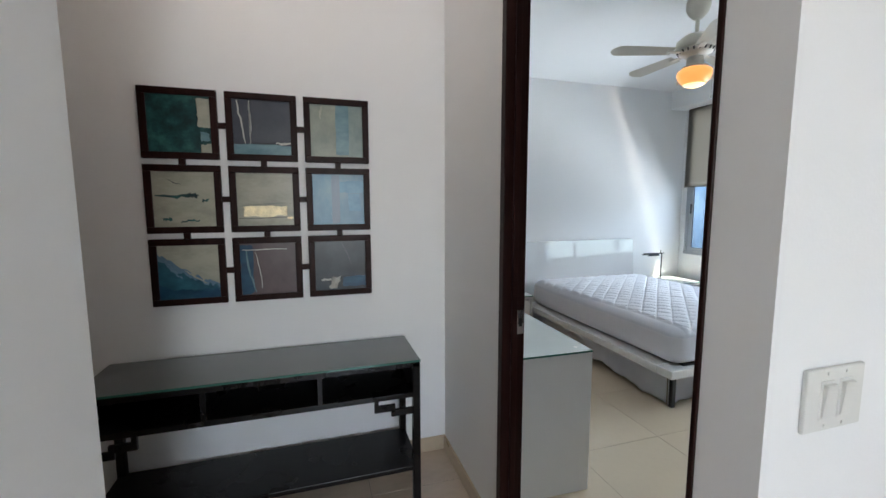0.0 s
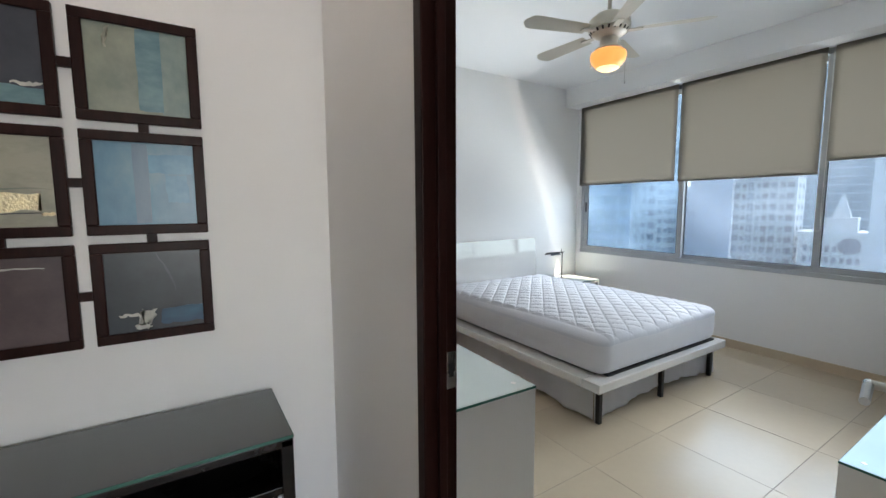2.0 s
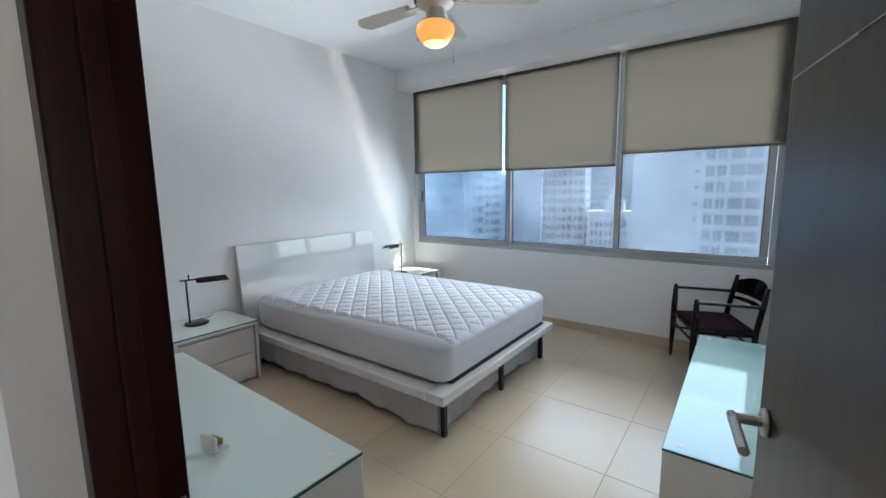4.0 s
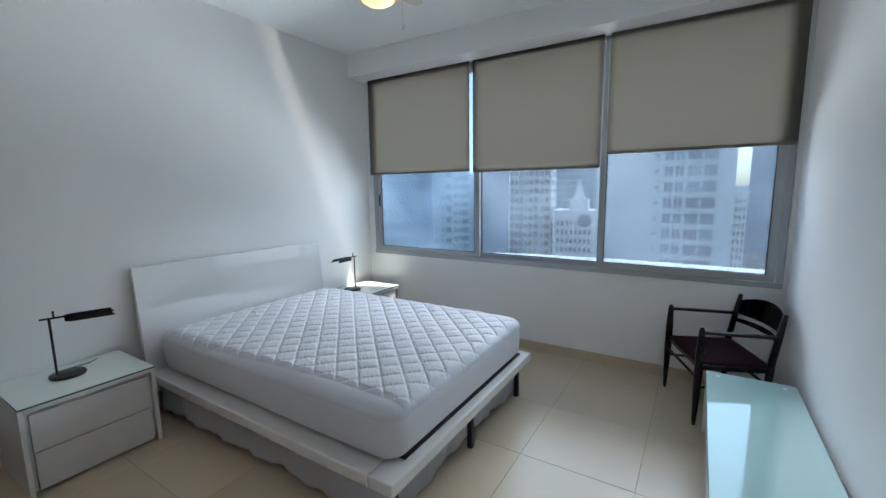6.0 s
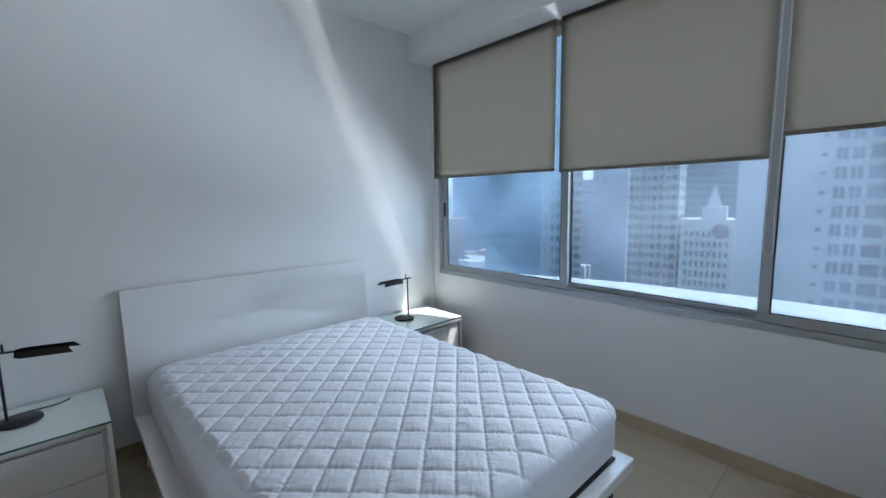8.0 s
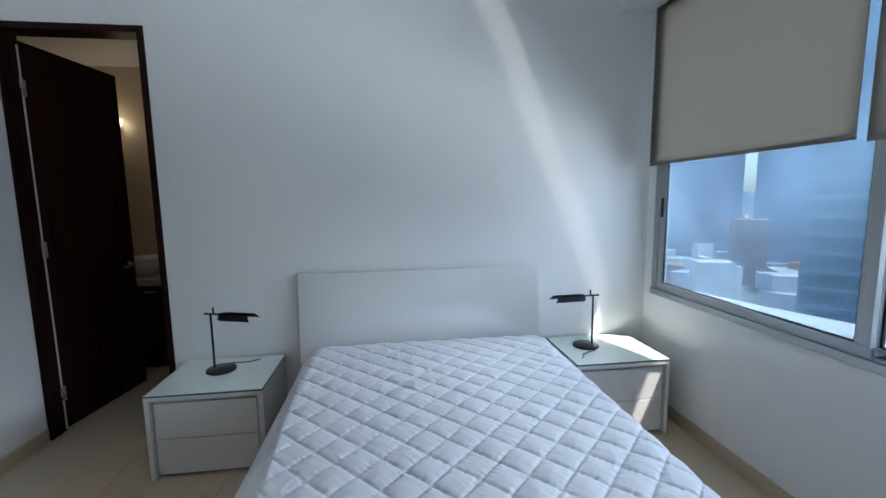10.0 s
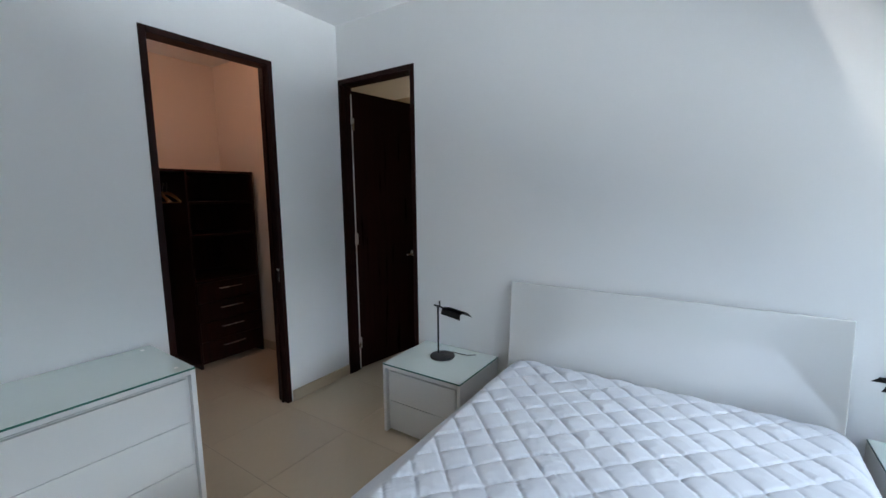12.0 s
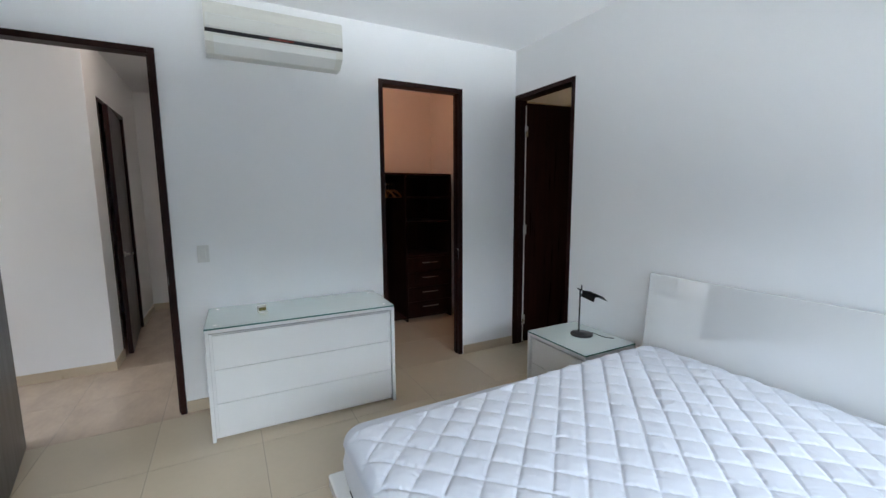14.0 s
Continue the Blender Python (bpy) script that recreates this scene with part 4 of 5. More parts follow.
def painting(name, stops, scale, stretch, seed, rough=0.3):
    """An abstract print: bands and clouds of a few colours."""
    m = bpy.data.materials.new(name)
    m.use_nodes = True
    nt = m.node_tree
    b = nt.nodes["Principled BSDF"]
    b.inputs["Roughness"].default_value = rough
    tc, mp = nt.nodes.new("ShaderNodeTexCoord"), nt.nodes.new("ShaderNodeMapping")
    mp.inputs["Scale"].default_value = stretch
    mp.inputs["Location"].default_value = (seed * 3.1, seed * 1.7, seed * 2.3)
    nt.links.new(tc.outputs["Object"], mp.inputs[0])
    n1 = nt.nodes.new("ShaderNodeTexNoise")
    n1.inputs["Scale"].default_value, n1.inputs["Detail"].default_value, n1.inputs["Roughness"].default_value = scale, 7, 0.62
    nt.links.new(mp.outputs[0], n1.inputs["Vector"])
    ramp = nt.nodes.new("ShaderNodeValToRGB")
    els = ramp.color_ramp.elements
    els[0].position, els[0].color = stops[0][0], (*stops[0][1], 1)
    els[1].position, els[1].color = stops[-1][0], (*stops[-1][1], 1)
    for pos, col in stops[1:-1]:
        e = els.new(pos)
        e.color = (*col, 1)
    nt.links.new(n1.outputs[0], ramp.inputs[0])
    nt.links.new(ramp.outputs[0], b.inputs["Base Color"])
    return m


CREAM = painting("print_cream", [(0.3, (0.30, 0.30, 0.24)), (0.6, (0.42, 0.41, 0.33))], 9, (1, 1, 2), 1)
TEAL = painting("print_teal", [(0.36, (0.006, 0.025, 0.03)), (0.52, (0.012, 0.065, 0.065)), (0.68, (0.035, 0.13, 0.12))], 16, (1, 1, 1), 2)
SLATE = painting("print_slate", [(0.3, (0.030, 0.036, 0.055)), (0.7, (0.060, 0.066, 0.085))], 8, (1, 1, 1), 3)
AQUA = painting("print_aqua", [(0.3, (0.08, 0.18, 0.22)), (0.7, (0.19, 0.32, 0.35))], 10, (1, 1, 2), 4)
SKYBLUE = painting("print_blue", [(0.3, (0.05, 0.16, 0.27)), (0.55, (0.09, 0.24, 0.36)), (0.75, (0.16, 0.30, 0.38))], 7, (1, 1, 0.6), 5)
BRIGHTBLUE = painting("print_bright_blue", [(0.3, (0.05, 0.19, 0.34)), (0.7, (0.10, 0.30, 0.45))], 14, (1, 1, 1), 12)
HAZEBLUE = painting("print_grey_blue", [(0.3, (0.09, 0.17, 0.26)), (0.7, (0.14, 0.24, 0.33))], 12, (1, 1, 0.5), 13)
PALEAQUA = painting("print_pale_aqua", [(0.3, (0.15, 0.22, 0.21)), (0.7, (0.27, 0.34, 0.31))], 12, (1, 1, 0.7), 14)
SAGE = painting("print_sage", [(0.3, (0.17, 0.21, 0.18)), (0.7, (0.32, 0.34, 0.27))], 9, (1, 1, 0.8), 6)
DEEPTEAL = painting("print_petrol", [(0.3, (0.012, 0.07, 0.11)), (0.7, (0.035, 0.15, 0.21))], 14, (1, 1, 1.5), 15)
DEEP = painting("print_deep_blue", [(0.3, (0.006, 0.04, 0.09)), (0.7, (0.02, 0.10, 0.17))], 9, (1, 1, 2), 7)
MAUVE = painting("print_mauve", [(0.3, (0.075, 0.052, 0.06)), (0.7, (0.13, 0.095, 0.10))], 9, (1, 1, 1), 8)
INK = painting("print_ink", [(0.3, (0.010, 0.018, 0.028)), (0.7, (0.028, 0.042, 0.055))], 7, (1, 1, 1), 9)
GOLD = material("gold_leaf", (0.80, 0.68, 0.44), 0.32, metal=0.5, vary=0.25, scale=30, fine=140, bump=0.3)
CHALK = material("pale_paint_stroke", (0.58, 0.58, 0.54), 0.6, vary=0.2, scale=40, bump=0.2)
P = 0.3556      # from frame to frame
HALF = 0.161
PITCHZ = 0.349


def blob(parent, name, mat, pts, lift):
    """A flat patch of paint with an uneven rim, in the print's plane."""
    bm = bmesh.new()
    front = [bm.verts.new((x, -lift, z)) for x, z in pts]
    back = [bm.verts.new((x, -0.003, z)) for x, z in pts]
    n = len(pts)
    bm.faces.new(front)
    for k in range(n):
        bm.faces.new((front[k], back[k], back[(k + 1) % n], front[(k + 1) % n]))
    bmesh.ops.triangulate(bm, faces=[f for f in bm.faces if len(f.verts) > 4])
    part(name, bm, mat, parent)


def patch(x0, z0, x1, z1, seed, rag=0.004, n=7):
    rnd = random.Random(seed)
    pts = []
    for a, b in (((x0, z0), (x1, z0)), ((x1, z0), (x1, z1)), ((x1, z1), (x0, z1)), ((x0, z1), (x0, z0))):
        for k in range(n):
            u = k / n
            pts.append((a[0] + (b[0] - a[0]) * u + rnd.uniform(-rag, rag), a[1] + (b[1] - a[1]) * u + rnd.uniform(-rag, rag)))
    return pts


def stroke(x0, z0, x1, z1, w, seed, n=10, bow=0.006):
    rnd = random.Random(seed)
    a, b = [], []
    ln = math.hypot(x1 - x0, z1 - z0)
    nx, nz = -(z1 - z0) / ln, (x1 - x0) / ln
    for k in range(n + 1):
        u = k / n
        o = bow * math.sin(3.1 * u + seed) + rnd.uniform(-1, 1) * w * 0.4
        ww = w * (0.4 + 0.6 * math.sin(math.pi * min(1, max(0.05, u)))) * rnd.uniform(0.7, 1.2) / 2
        cx, cz = x0 + (x1 - x0) * u + nx * o, z0 + (z1 - z0) * u + nz * o
        a.append((cx + nx * ww, cz + nz * ww))
        b.append((cx - nx * ww, cz - nz * ww))
    return a + b[::-1]


def ragged(x0, z0, x1, z1, seed, n=26, rag=0.012):
    rnd = random.Random(seed)
    return [(x0 + (x1 - x0) * k / n, z0 + (z1 - z0) * k / n - 0.02 * math.sin(math.pi * k / n) + rnd.uniform(-rag, rag)) for k in range(n + 1)]


G = 0.131       # half of the picture inside its frame
PRINTS = {
    (0, 0): (TEAL, [(CREAM, patch(0.075, -0.01, G, 0.12, 1)), (AQUA, patch(0.085, -0.075, 0.122, -0.035, 2)), (CREAM, patch(0.085, -G, G, -0.09, 3))]),
    (1, 0): (SLATE, [(AQUA, patch(-G, -G, G, -0.082, 4)), (CHALK, stroke(-0.105, 0.125, -0.085, -0.08, 0.008, 5)), (CHALK, stroke(-0.055, 0.125, -0.06, -0.08, 0.008, 6)), (CHALK, stroke(0.06, -0.073, 0.128, -0.073, 0.012, 7, bow=0.001))]),
    (2, 0): (SAGE, [(PALEAQUA, patch(0.055, -G + 0.003, G - 0.003, G - 0.003, 41, 0.002)), (AQUA, patch(-0.005, -0.12, 0.06, G - 0.003, 8, 0.002)), (CREAM, stroke(-0.07, 0.125, -0.078, 0.06, 0.010, 9))]),
    (0, 1): (CREAM, [(TEAL, stroke(-0.12, 0.02, 0.06, 0.015, 0.014, 10)), (TEAL, patch(0.0, 0.008, 0.05, 0.026, 11, 0.006)), (TEAL, patch(0.075, -0.012, 0.10, 0.0, 12, 0.005)), (TEAL, stroke(-0.02, -0.112, 0.06, -0.10, 0.010, 13)), (TEAL, patch(-0.09, -0.10, -0.06, -0.088, 14, 0.005)), (SLATE, stroke(-0.07, 0.09, -0.01, 0.075, 0.004, 15))]),
    (1, 1): (CREAM, [(GOLD, patch(-0.10, -0.085, 0.095, -0.032, 16, 0.006, 9)), (SLATE, stroke(-0.125, -0.088, 0.125, -0.094, 0.003, 17)), (SAGE, stroke(-0.125, -0.03, 0.125, -0.024, 0.004, 37)), (GOLD, patch(0.10, -0.098, 0.128, -0.088, 18, 0.003))]),
    (2, 1): (SKYBLUE, [(BRIGHTBLUE, patch(-0.005, 0.035, G - 0.004, 0.095, 19, 0.003)), (BRIGHTBLUE, patch(0.05, -0.06, 0.11, 0.03, 20, 0.003)), (HAZEBLUE, patch(-0.035, -0.125, 0.004, 0.125, 40, 0.0015))]),
    (0, 2): (CREAM, [(HAZEBLUE, [(-G, 0.09)] + ragged(-0.12, 0.088, 0.125, -0.06, 43) + [(G, -0.07), (G, -0.10), (-G, -0.10)]), (DEEPTEAL, [(-G, 0.055)] + ragged(-0.12, 0.055, 0.125, -0.075, 44) + [(G, -0.08), (G, -G), (-G, -G)]), (DEEP, [(-G, -0.055)] + ragged(-0.12, -0.06, 0.125, -0.085, 45) + [(G, -0.09), (G, -G), (-G, -G)]), (HAZEBLUE, stroke(-0.11, 0.06, -0.03, -0.03, 0.012, 21)), (CREAM, stroke(-0.02, 0.0, 0.08, -0.055, 0.006, 46))]),
    (1, 2): (MAUVE, [(DEEP, patch(-G, -0.125, -0.075, 0.118, 22, 0.006)), (AQUA, stroke(-0.10, 0.10, -0.07, -0.12, 0.010, 23)), (CHALK, stroke(-0.12, 0.10, 0.09, 0.095, 0.005, 24, bow=0.002)), (CHALK, stroke(-0.06, 0.085, -0.035, -0.10, 0.004, 25))]),
    (2, 2): (INK, [(SLATE, stroke(0.0, 0.125, 0.06, 0.0, 0.006, 26)), (DEEP, patch(0.01, -0.115, G, -0.06, 27)), (CHALK, patch(-0.045, -0.10, -0.005, -0.062, 28, 0.009)), (CHALK, patch(-0.10, -0.078, -0.05, -0.070, 29, 0.004)), (CHALK, patch(-0.06, -0.122, -0.02, -0.108, 30, 0.005))]),
}
for (cx, cz), (base, marks) in PRINTS.items():
    X, Z = (cx - 1) * P, (1 - cz) * PITCHZ
    fr = part("picture_frame", boxed((X - HALF, -0.026, Z + HALF - 0.031), (X + HALF, -0.004, Z + HALF), 0.003), WENGE, art, "dark wenge picture frame")
    box_list = (((X - HALF, -0.026, Z - HALF), (X + HALF, -0.004, Z - HALF + 0.031)), ((X - HALF, -0.026, Z - HALF + 0.031), (X - HALF + 0.031, -0.004, Z + HALF - 0.031)),
                ((X + HALF - 0.031, -0.026, Z - HALF + 0.031), (X + HALF, -0.004, Z + HALF - 0.031)))
    for lo, hi in box_list:
        part("frame_side", boxed(lo, hi, 0.003), WENGE, fr)
    me = bpy.data.meshes.new("print")
    bm = boxed((-G, -0.004, -G), (G, 0.004, G))
    bm.to_mesh(me)
    bm.free()
    me.materials.append(base)
    pr = new("print", me)
    pr.parent, pr.location = art, (X, -0.012, Z)
    for k, (mat, pts) in enumerate(marks):
        blob(pr, "paint_mark", mat, pts, 0.0043 + 0.0008 * k)
for i in range(3):
    for j in range(2):
        X, Z = (i - 1) * P, (0.5 - j) * PITCHZ
        part("joining_bar", boxed((X - 0.014, -0.020, Z - PITCHZ / 2 + HALF - 0.002), (X + 0.014, -0.006, Z + PITCHZ / 2 - HALF + 0.002)), WENGE, art)
        X, Z = (j - 0.5) * P, (1 - i) * PITCHZ
        part("joining_bar", boxed((X - P / 2 + HALF - 0.002, -0.020, Z - 0.014), (X + P / 2 - HALF + 0.002, -0.006, Z + 0.014)), WENGE, art)

# ---- closet ----
ward = thing("wardrobe", (-1.53, 4.93, 0), "tall black-brown open wardrobe with four drawers", "wardrobe")
WH, WD = 1.82, 0.33
for y in (-0.72, 0.168, 0.775):
    part("side_panel", boxed((-WD, y - 0.010, 0), (WD, y + 0.010, WH), 0.002), WENGE, ward)
part("top_panel", boxed((-WD, -0.73, WH - 0.022), (WD, 0.785, WH), 0.002), WENGE, ward)
part("back_panel", boxed((-WD, -0.71, 0.02), (-WD + 0.012, 0.765, WH - 0.022)), WENGE, ward)
part("bottom_panel", boxed((-WD + 0.012, -0.71, 0.04), (WD - 0.01, 0.765, 0.06), 0.002), WENGE, ward)
for z in (0.80, 1.22, 1.52):
    part("shelf", boxed((-WD + 0.012, 0.178, z), (WD - 0.012, 0.765, z + 0.02), 0.002), WENGE, ward)
for k in range(4):
    z = 0.066 + k * 0.184
    d = part("drawer_front", boxed((WD - 0.016, 0.182, z), (WD + 0.004, 0.761, z + 0.178), 0.003), WENGE, ward)
    bm = sweep(bmesh.new(), [(WD + 0.004, 0.375, z + 0.115), (WD + 0.026, 0.375, z + 0.115), (WD + 0.026, 0.58, z + 0.115), (WD + 0.004, 0.58, z + 0.115)], 0.0055, 8)
    part("handle", bm, STEEL, d, "slim steel bar handle")
part("hanging_rail", rod(bmesh.new(), (0.02, -0.71, 1.70), (0.02, 0.158, 1.70), 0.013, seg=14), STEEL, ward, "chrome hanging rail")


def hanger(where, turn):
    h = thing("coat_hanger", where, "varnished wooden coat hanger on the rail", "hanger", "hangers in the wardrobe", turn)
    bm = bmesh.new()
    pts = [(-0.21, 0, -0.155), (-0.14, 0, -0.115), (-0.06, 0, -0.082), (0, 0, -0.072), (0.06, 0, -0.082), (0.14, 0, -0.115), (0.21, 0, -0.155)]
    sweep(bm, pts, 0.011, 10)
    part("shoulder", bm, HANGERWOOD, h, smooth=True)
    hook = [(0, 0, -0.07), (0, 0, -0.03)] + [(0.018 * math.cos(radians(a)) , 0, 0.0 + 0.018 * math.sin(radians(a))) for a in range(-60, 190, 25)]
    part("hook", sweep(bmesh.new(), hook, 0.0018, 6), STEEL, h, "thin steel hook")
    part("trouser_bar", rod(bmesh.new(), (-0.17, 0, -0.16), (0.17, 0, -0.16), 0.006, seg=8), HANGERWOOD, h)


for k, y in enumerate((4.925, 4.965, 5.00, 5.035, 5.068)):
    hanger((-1.51, y, 1.695), (-8, 12, -4, 16, 5)[k])

# ---- bathroom ----
van = thing("bathroom_vanity", (0.10, 7.10, 0), "dark wood vanity with a cream stone counter", "vanity")
part("cabinet", boxed((-0.75, -0.22, 0.12), (0.75, 0.29, 0.77), 0.003), WENGE, van)
for k in range(3):
    d = part("door", boxed((-0.74 + k * 0.495, -0.24, 0.13), (-0.255 + k * 0.495, -0.221, 0.76), 0.003), WENGE, van)
    part("handle", boxed((-0.56 + k * 0.495, -0.252, 0.705), (-0.44 + k * 0.495, -0.241, 0.717), 0.002), STEEL, d)
part("plinth", boxed((-0.72, -0.16, 0), (0.72, 0.29, 0.12)), WENGE, van)
part("counter", boxed((-0.80, -0.27, 0.77), (0.80, 0.295, 0.825), 0.005), STONE, van, "cream stone counter")
bs = thing("vessel_sink", (-0.05, 7.05, 0.825), "round white ceramic vessel sink on the counter", "sink")
part("bowl", lathe(bmesh.new(), [(0.075, 0.0), (0.085, 0.004), (0.13, 0.06), (0.175, 0.125), (0.195, 0.165), (0.200, 0.172), (0.194, 0.172), (0.165, 0.125), (0.10, 0.05), (0.03, 0.03)], 40), CERAMIC, bs, smooth=True)
sc = thing("wall_sconce", (-0.34, 7.40, 2.20), "small lit white glass wall sconce", "wall lamp")
part("bracket", boxed((-0.03, -0.06, -0.06), (0.03, 0, 0.02), 0.006), STEEL, sc)
part("shade", lathe(bmesh.new(), [(0.03, -0.05), (0.06, -0.02), (0.085, 0.04), (0.09, 0.06), (0.05, 0.05)], 28, (0, -0.10, 0)), SCONCE, sc, "lit white glass bowl", True)


# ---- outside: ledge, towers, low city, hills ----
GROUND_Z = -52.0
bm = bmesh.new()
rim = [(4.275, 1.2), (5.02, 1.2), (5.02, 3.2), (4.94, 4.2), (4.76, 4.82), (4.60, 5.27), (4.48, 5.70), (4.456, 5.85), (4.275, 6.2)]
low = [bm.verts.new((x, y, 0.62)) for x, y in rim]
high = [bm.verts.new((x, y, 0.765)) for x, y in rim]
bm.faces.new(low[::-1])
bm.faces.new(high)
for k in range(len(rim)):
    bm.faces.new((low[k], low[(k + 1) % len(rim)], high[(k + 1) % len(rim)], high[k]))
# Unseen slab over the window, added to cut the sunlight to one corner.
sun_slab = bmesh.new()
low = [sun_slab.verts.new((max(4.275, x - 0.03), y, 2.95)) for x, y in rim]
high = [sun_slab.verts.new((max(4.275, x - 0.03), y, 3.10)) for x, y in rim]
sun_slab.faces.new(low[::-1])
sun_slab.faces.new(high)
for k in range(len(rim)):
    sun_slab.faces.new((low[k], low[(k + 1) % len(rim)], high[(k + 1) % len(rim)], high[k]))
tagged(link("sun_block_slab", sun_slab, LEDGE), "unseen white concrete slab added above the window to block the sun", "ledge", kind="structure")
tagged(link("window_ledge", bm, LEDGE), "sunlit white concrete ledge outside the window", "ledge", kind="structure")

CONCRETE = material("pale_tower_concrete", (0.66, 0.65, 0.61), 0.85, vary=0.05, scale=0.08, fine=1.5, bump=0.0)
ROSE = material("pinkish_tower_concrete", (0.70, 0.66, 0.61), 0.85, vary=0.05, scale=0.08, fine=1.5, bump=0.0)
GREYCON = material("grey_tower_concrete", (0.42, 0.44, 0.47), 0.85, vary=0.06, scale=0.08, fine=1.5, bump=0.0)
# Distance haze is painted into the pale greys and blues of far towers.
PALEGREY = material("haze_tinted_grey_concrete", (0.52, 0.55, 0.58), 0.85, vary=0.06, scale=0.08, fine=1.5, bump=0.0)
HAZEGLASS = material("haze_painted_blue_glass", (0.26, 0.34, 0.41), 0.25, vary=0.10, scale=0.05, fine=0.4, bump=0.0)
BLUEGLASS = material("blue_curtain_glass", (0.20, 0.28, 0.36), 0.15, vary=0.15, scale=0.1, fine=0.6, bump=0.0)
TEALGLASS = material("teal_curtain_glass", (0.07, 0.165, 0.19), 0.35, vary=0.12, scale=0.1, fine=0.6, bump=0.0, spec=0.25)
DARKPANE = material("dark_window_glass", (0.13, 0.165, 0.20), 0.12, vary=0.2, scale=0.4, fine=2, bump=0.0, by_piece=0.3)
ROOF = material("red_clay_roof", (0.36, 0.17, 0.11), 0.8, vary=0.2, scale=0.3, fine=3, bump=0.0)
PALEROOF = material("pale_sheet_roof", (0.62, 0.62, 0.60), 0.6, vary=0.1, scale=0.2, fine=2, bump=0.0)
LEAF = material("tree_foliage", (0.055, 0.095, 0.035), 0.8, vary=0.35, scale=0.4, fine=3, bump=0.0)
BARK = material("tree_bark", (0.12, 0.09, 0.06), 0.9, vary=0.2, bump=0.0)
EARTH = material("city_ground", (0.16, 0.17, 0.14), 0.95, vary=0.3, scale=0.02, fine=0.3, bump=0.0)
# Blue-grey puts the haze of distance into the hills' colour.
HILL = material("haze_painted_hills", (0.20, 0.27, 0.30), 1.0, vary=0.1, scale=0.001, fine=0.01, bump=0.0)

SHARED = {}


def unit_box(name, mat):
    """One 1 m box mesh for each name and material, to be shared."""
    key = (name, mat.name)
    if key not in SHARED:
        bm = bmesh.new()
        bmesh.ops.create_cube(bm, size=1)
        me = bpy.data.meshes.new(name)
        bm.to_mesh(me)
        bm.free()
        me.materials.append(mat)
        SHARED[key] = me
    return SHARED[key]


def piece(name, mat, parent, at, size):
    ob = new(name, unit_box(name, mat))
    ob.parent, ob.location, ob.scale = parent, at, size
    return ob


def at_angle(angle, dist):
    return (0.9 + dist * math.cos(radians(angle)), 2.7 + dist * math.sin(radians(angle)))


def tower(angle, dist, w, d, top, turn, body, label, bays, floor=3.1, zlo=-30, zhi=14, band=None, crown=None, flank=DARKPANE):
    """A tower block; its front, towards local -x, faces the flat. bays: (share across, share wide, height, glass, kind) for each column of windows."""
    x, y = at_angle(angle, dist)
    t = thing("tower", (x, y, GROUND_Z), label, "building", turn=angle + turn)
    h = top - GROUND_Z
    part("wall", boxed((0, -w / 2, 0), (d, w / 2, h)), body, t)
    part("roof", boxed((-0.3, -w / 2 - 0.3, h), (d + 0.3, w / 2 + 0.3, h + 0.8)), body, t)
    for f in range(int((zlo - GROUND_Z) / floor), int((min(top - 3, zhi) - GROUND_Z) / floor) + 1):
        z = f * floor
        if band:
            piece("floor_band", band, t, (-0.2, 0, z), (0.4, w + 0.3, 0.5))
        for c, bw, hh, pane, kind in bays:
            yy = (0.5 - c) * w
            piece("window", pane, t, (-0.02, yy, z + floor * 0.56), (0.2, bw * w, hh))
            if kind == "balcony":
                piece("balcony", body, t, (-0.85, yy, z + 0.12), (1.7, bw * w * 1.06, 0.24))
                piece("parapet", body, t, (-1.62, yy, z + 0.62), (0.14, bw * w * 1.06, 0.85))
            elif kind == "rail":
                piece("balcony", body, t, (-0.6, yy, z + 0.12), (1.2, bw * w * 1.04, 0.22))
                piece("rail", BROWNRAIL, t, (-1.16, yy, z + 0.95), (0.06, bw * w * 1.04, 0.12))
            elif kind == "mullion":
                piece("mullion", body, t, (-0.08, yy, z + floor * 0.56), (0.22, 0.14, hh))
        for c in (0.25, 0.7):
            piece("window", flank, t, (d * c, -w / 2 - 0.02, z + floor * 0.55), (d * 0.16, 0.16, 1.4))
            piece("window", flank, t, (d * c, w / 2 + 0.02, z + floor * 0.55), (d * 0.16, 0.16, 1.4))
    if crown:
        crown(t, h, w, d)
    return t


BROWNRAIL = material("brown_balcony_rail", (0.24, 0.19, 0.17), 0.6, bump=0.0)
SOFTGLASS = material("pale_window_glass", (0.19, 0.26, 0.31), 0.15, vary=0.2, scale=0.4, fine=2, bump=0.0, by_piece=0.3)


def row(n, wide, height, pane, kind="", lo=0.06, hi=0.94):
    return [(lo + (hi - lo) * (k + 0.5) / n, wide * (hi - lo) / n, height, pane, kind) for k in range(n)]


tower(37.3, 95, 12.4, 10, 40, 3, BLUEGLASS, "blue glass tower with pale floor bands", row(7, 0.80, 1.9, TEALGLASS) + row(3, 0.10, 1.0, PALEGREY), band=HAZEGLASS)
tower(32.1, 118, 5.8, 12, 45, 4, CONCRETE, "slim white tower with a ladder of small balconies",
      [(0.20, 0.10, 0.5, SOFTGLASS, ""), (0.52, 0.12, 1.2, SOFTGLASS, ""), (0.82, 0.26, 1.5, DARKPANE, "balcony")], zlo=-40, zhi=18)
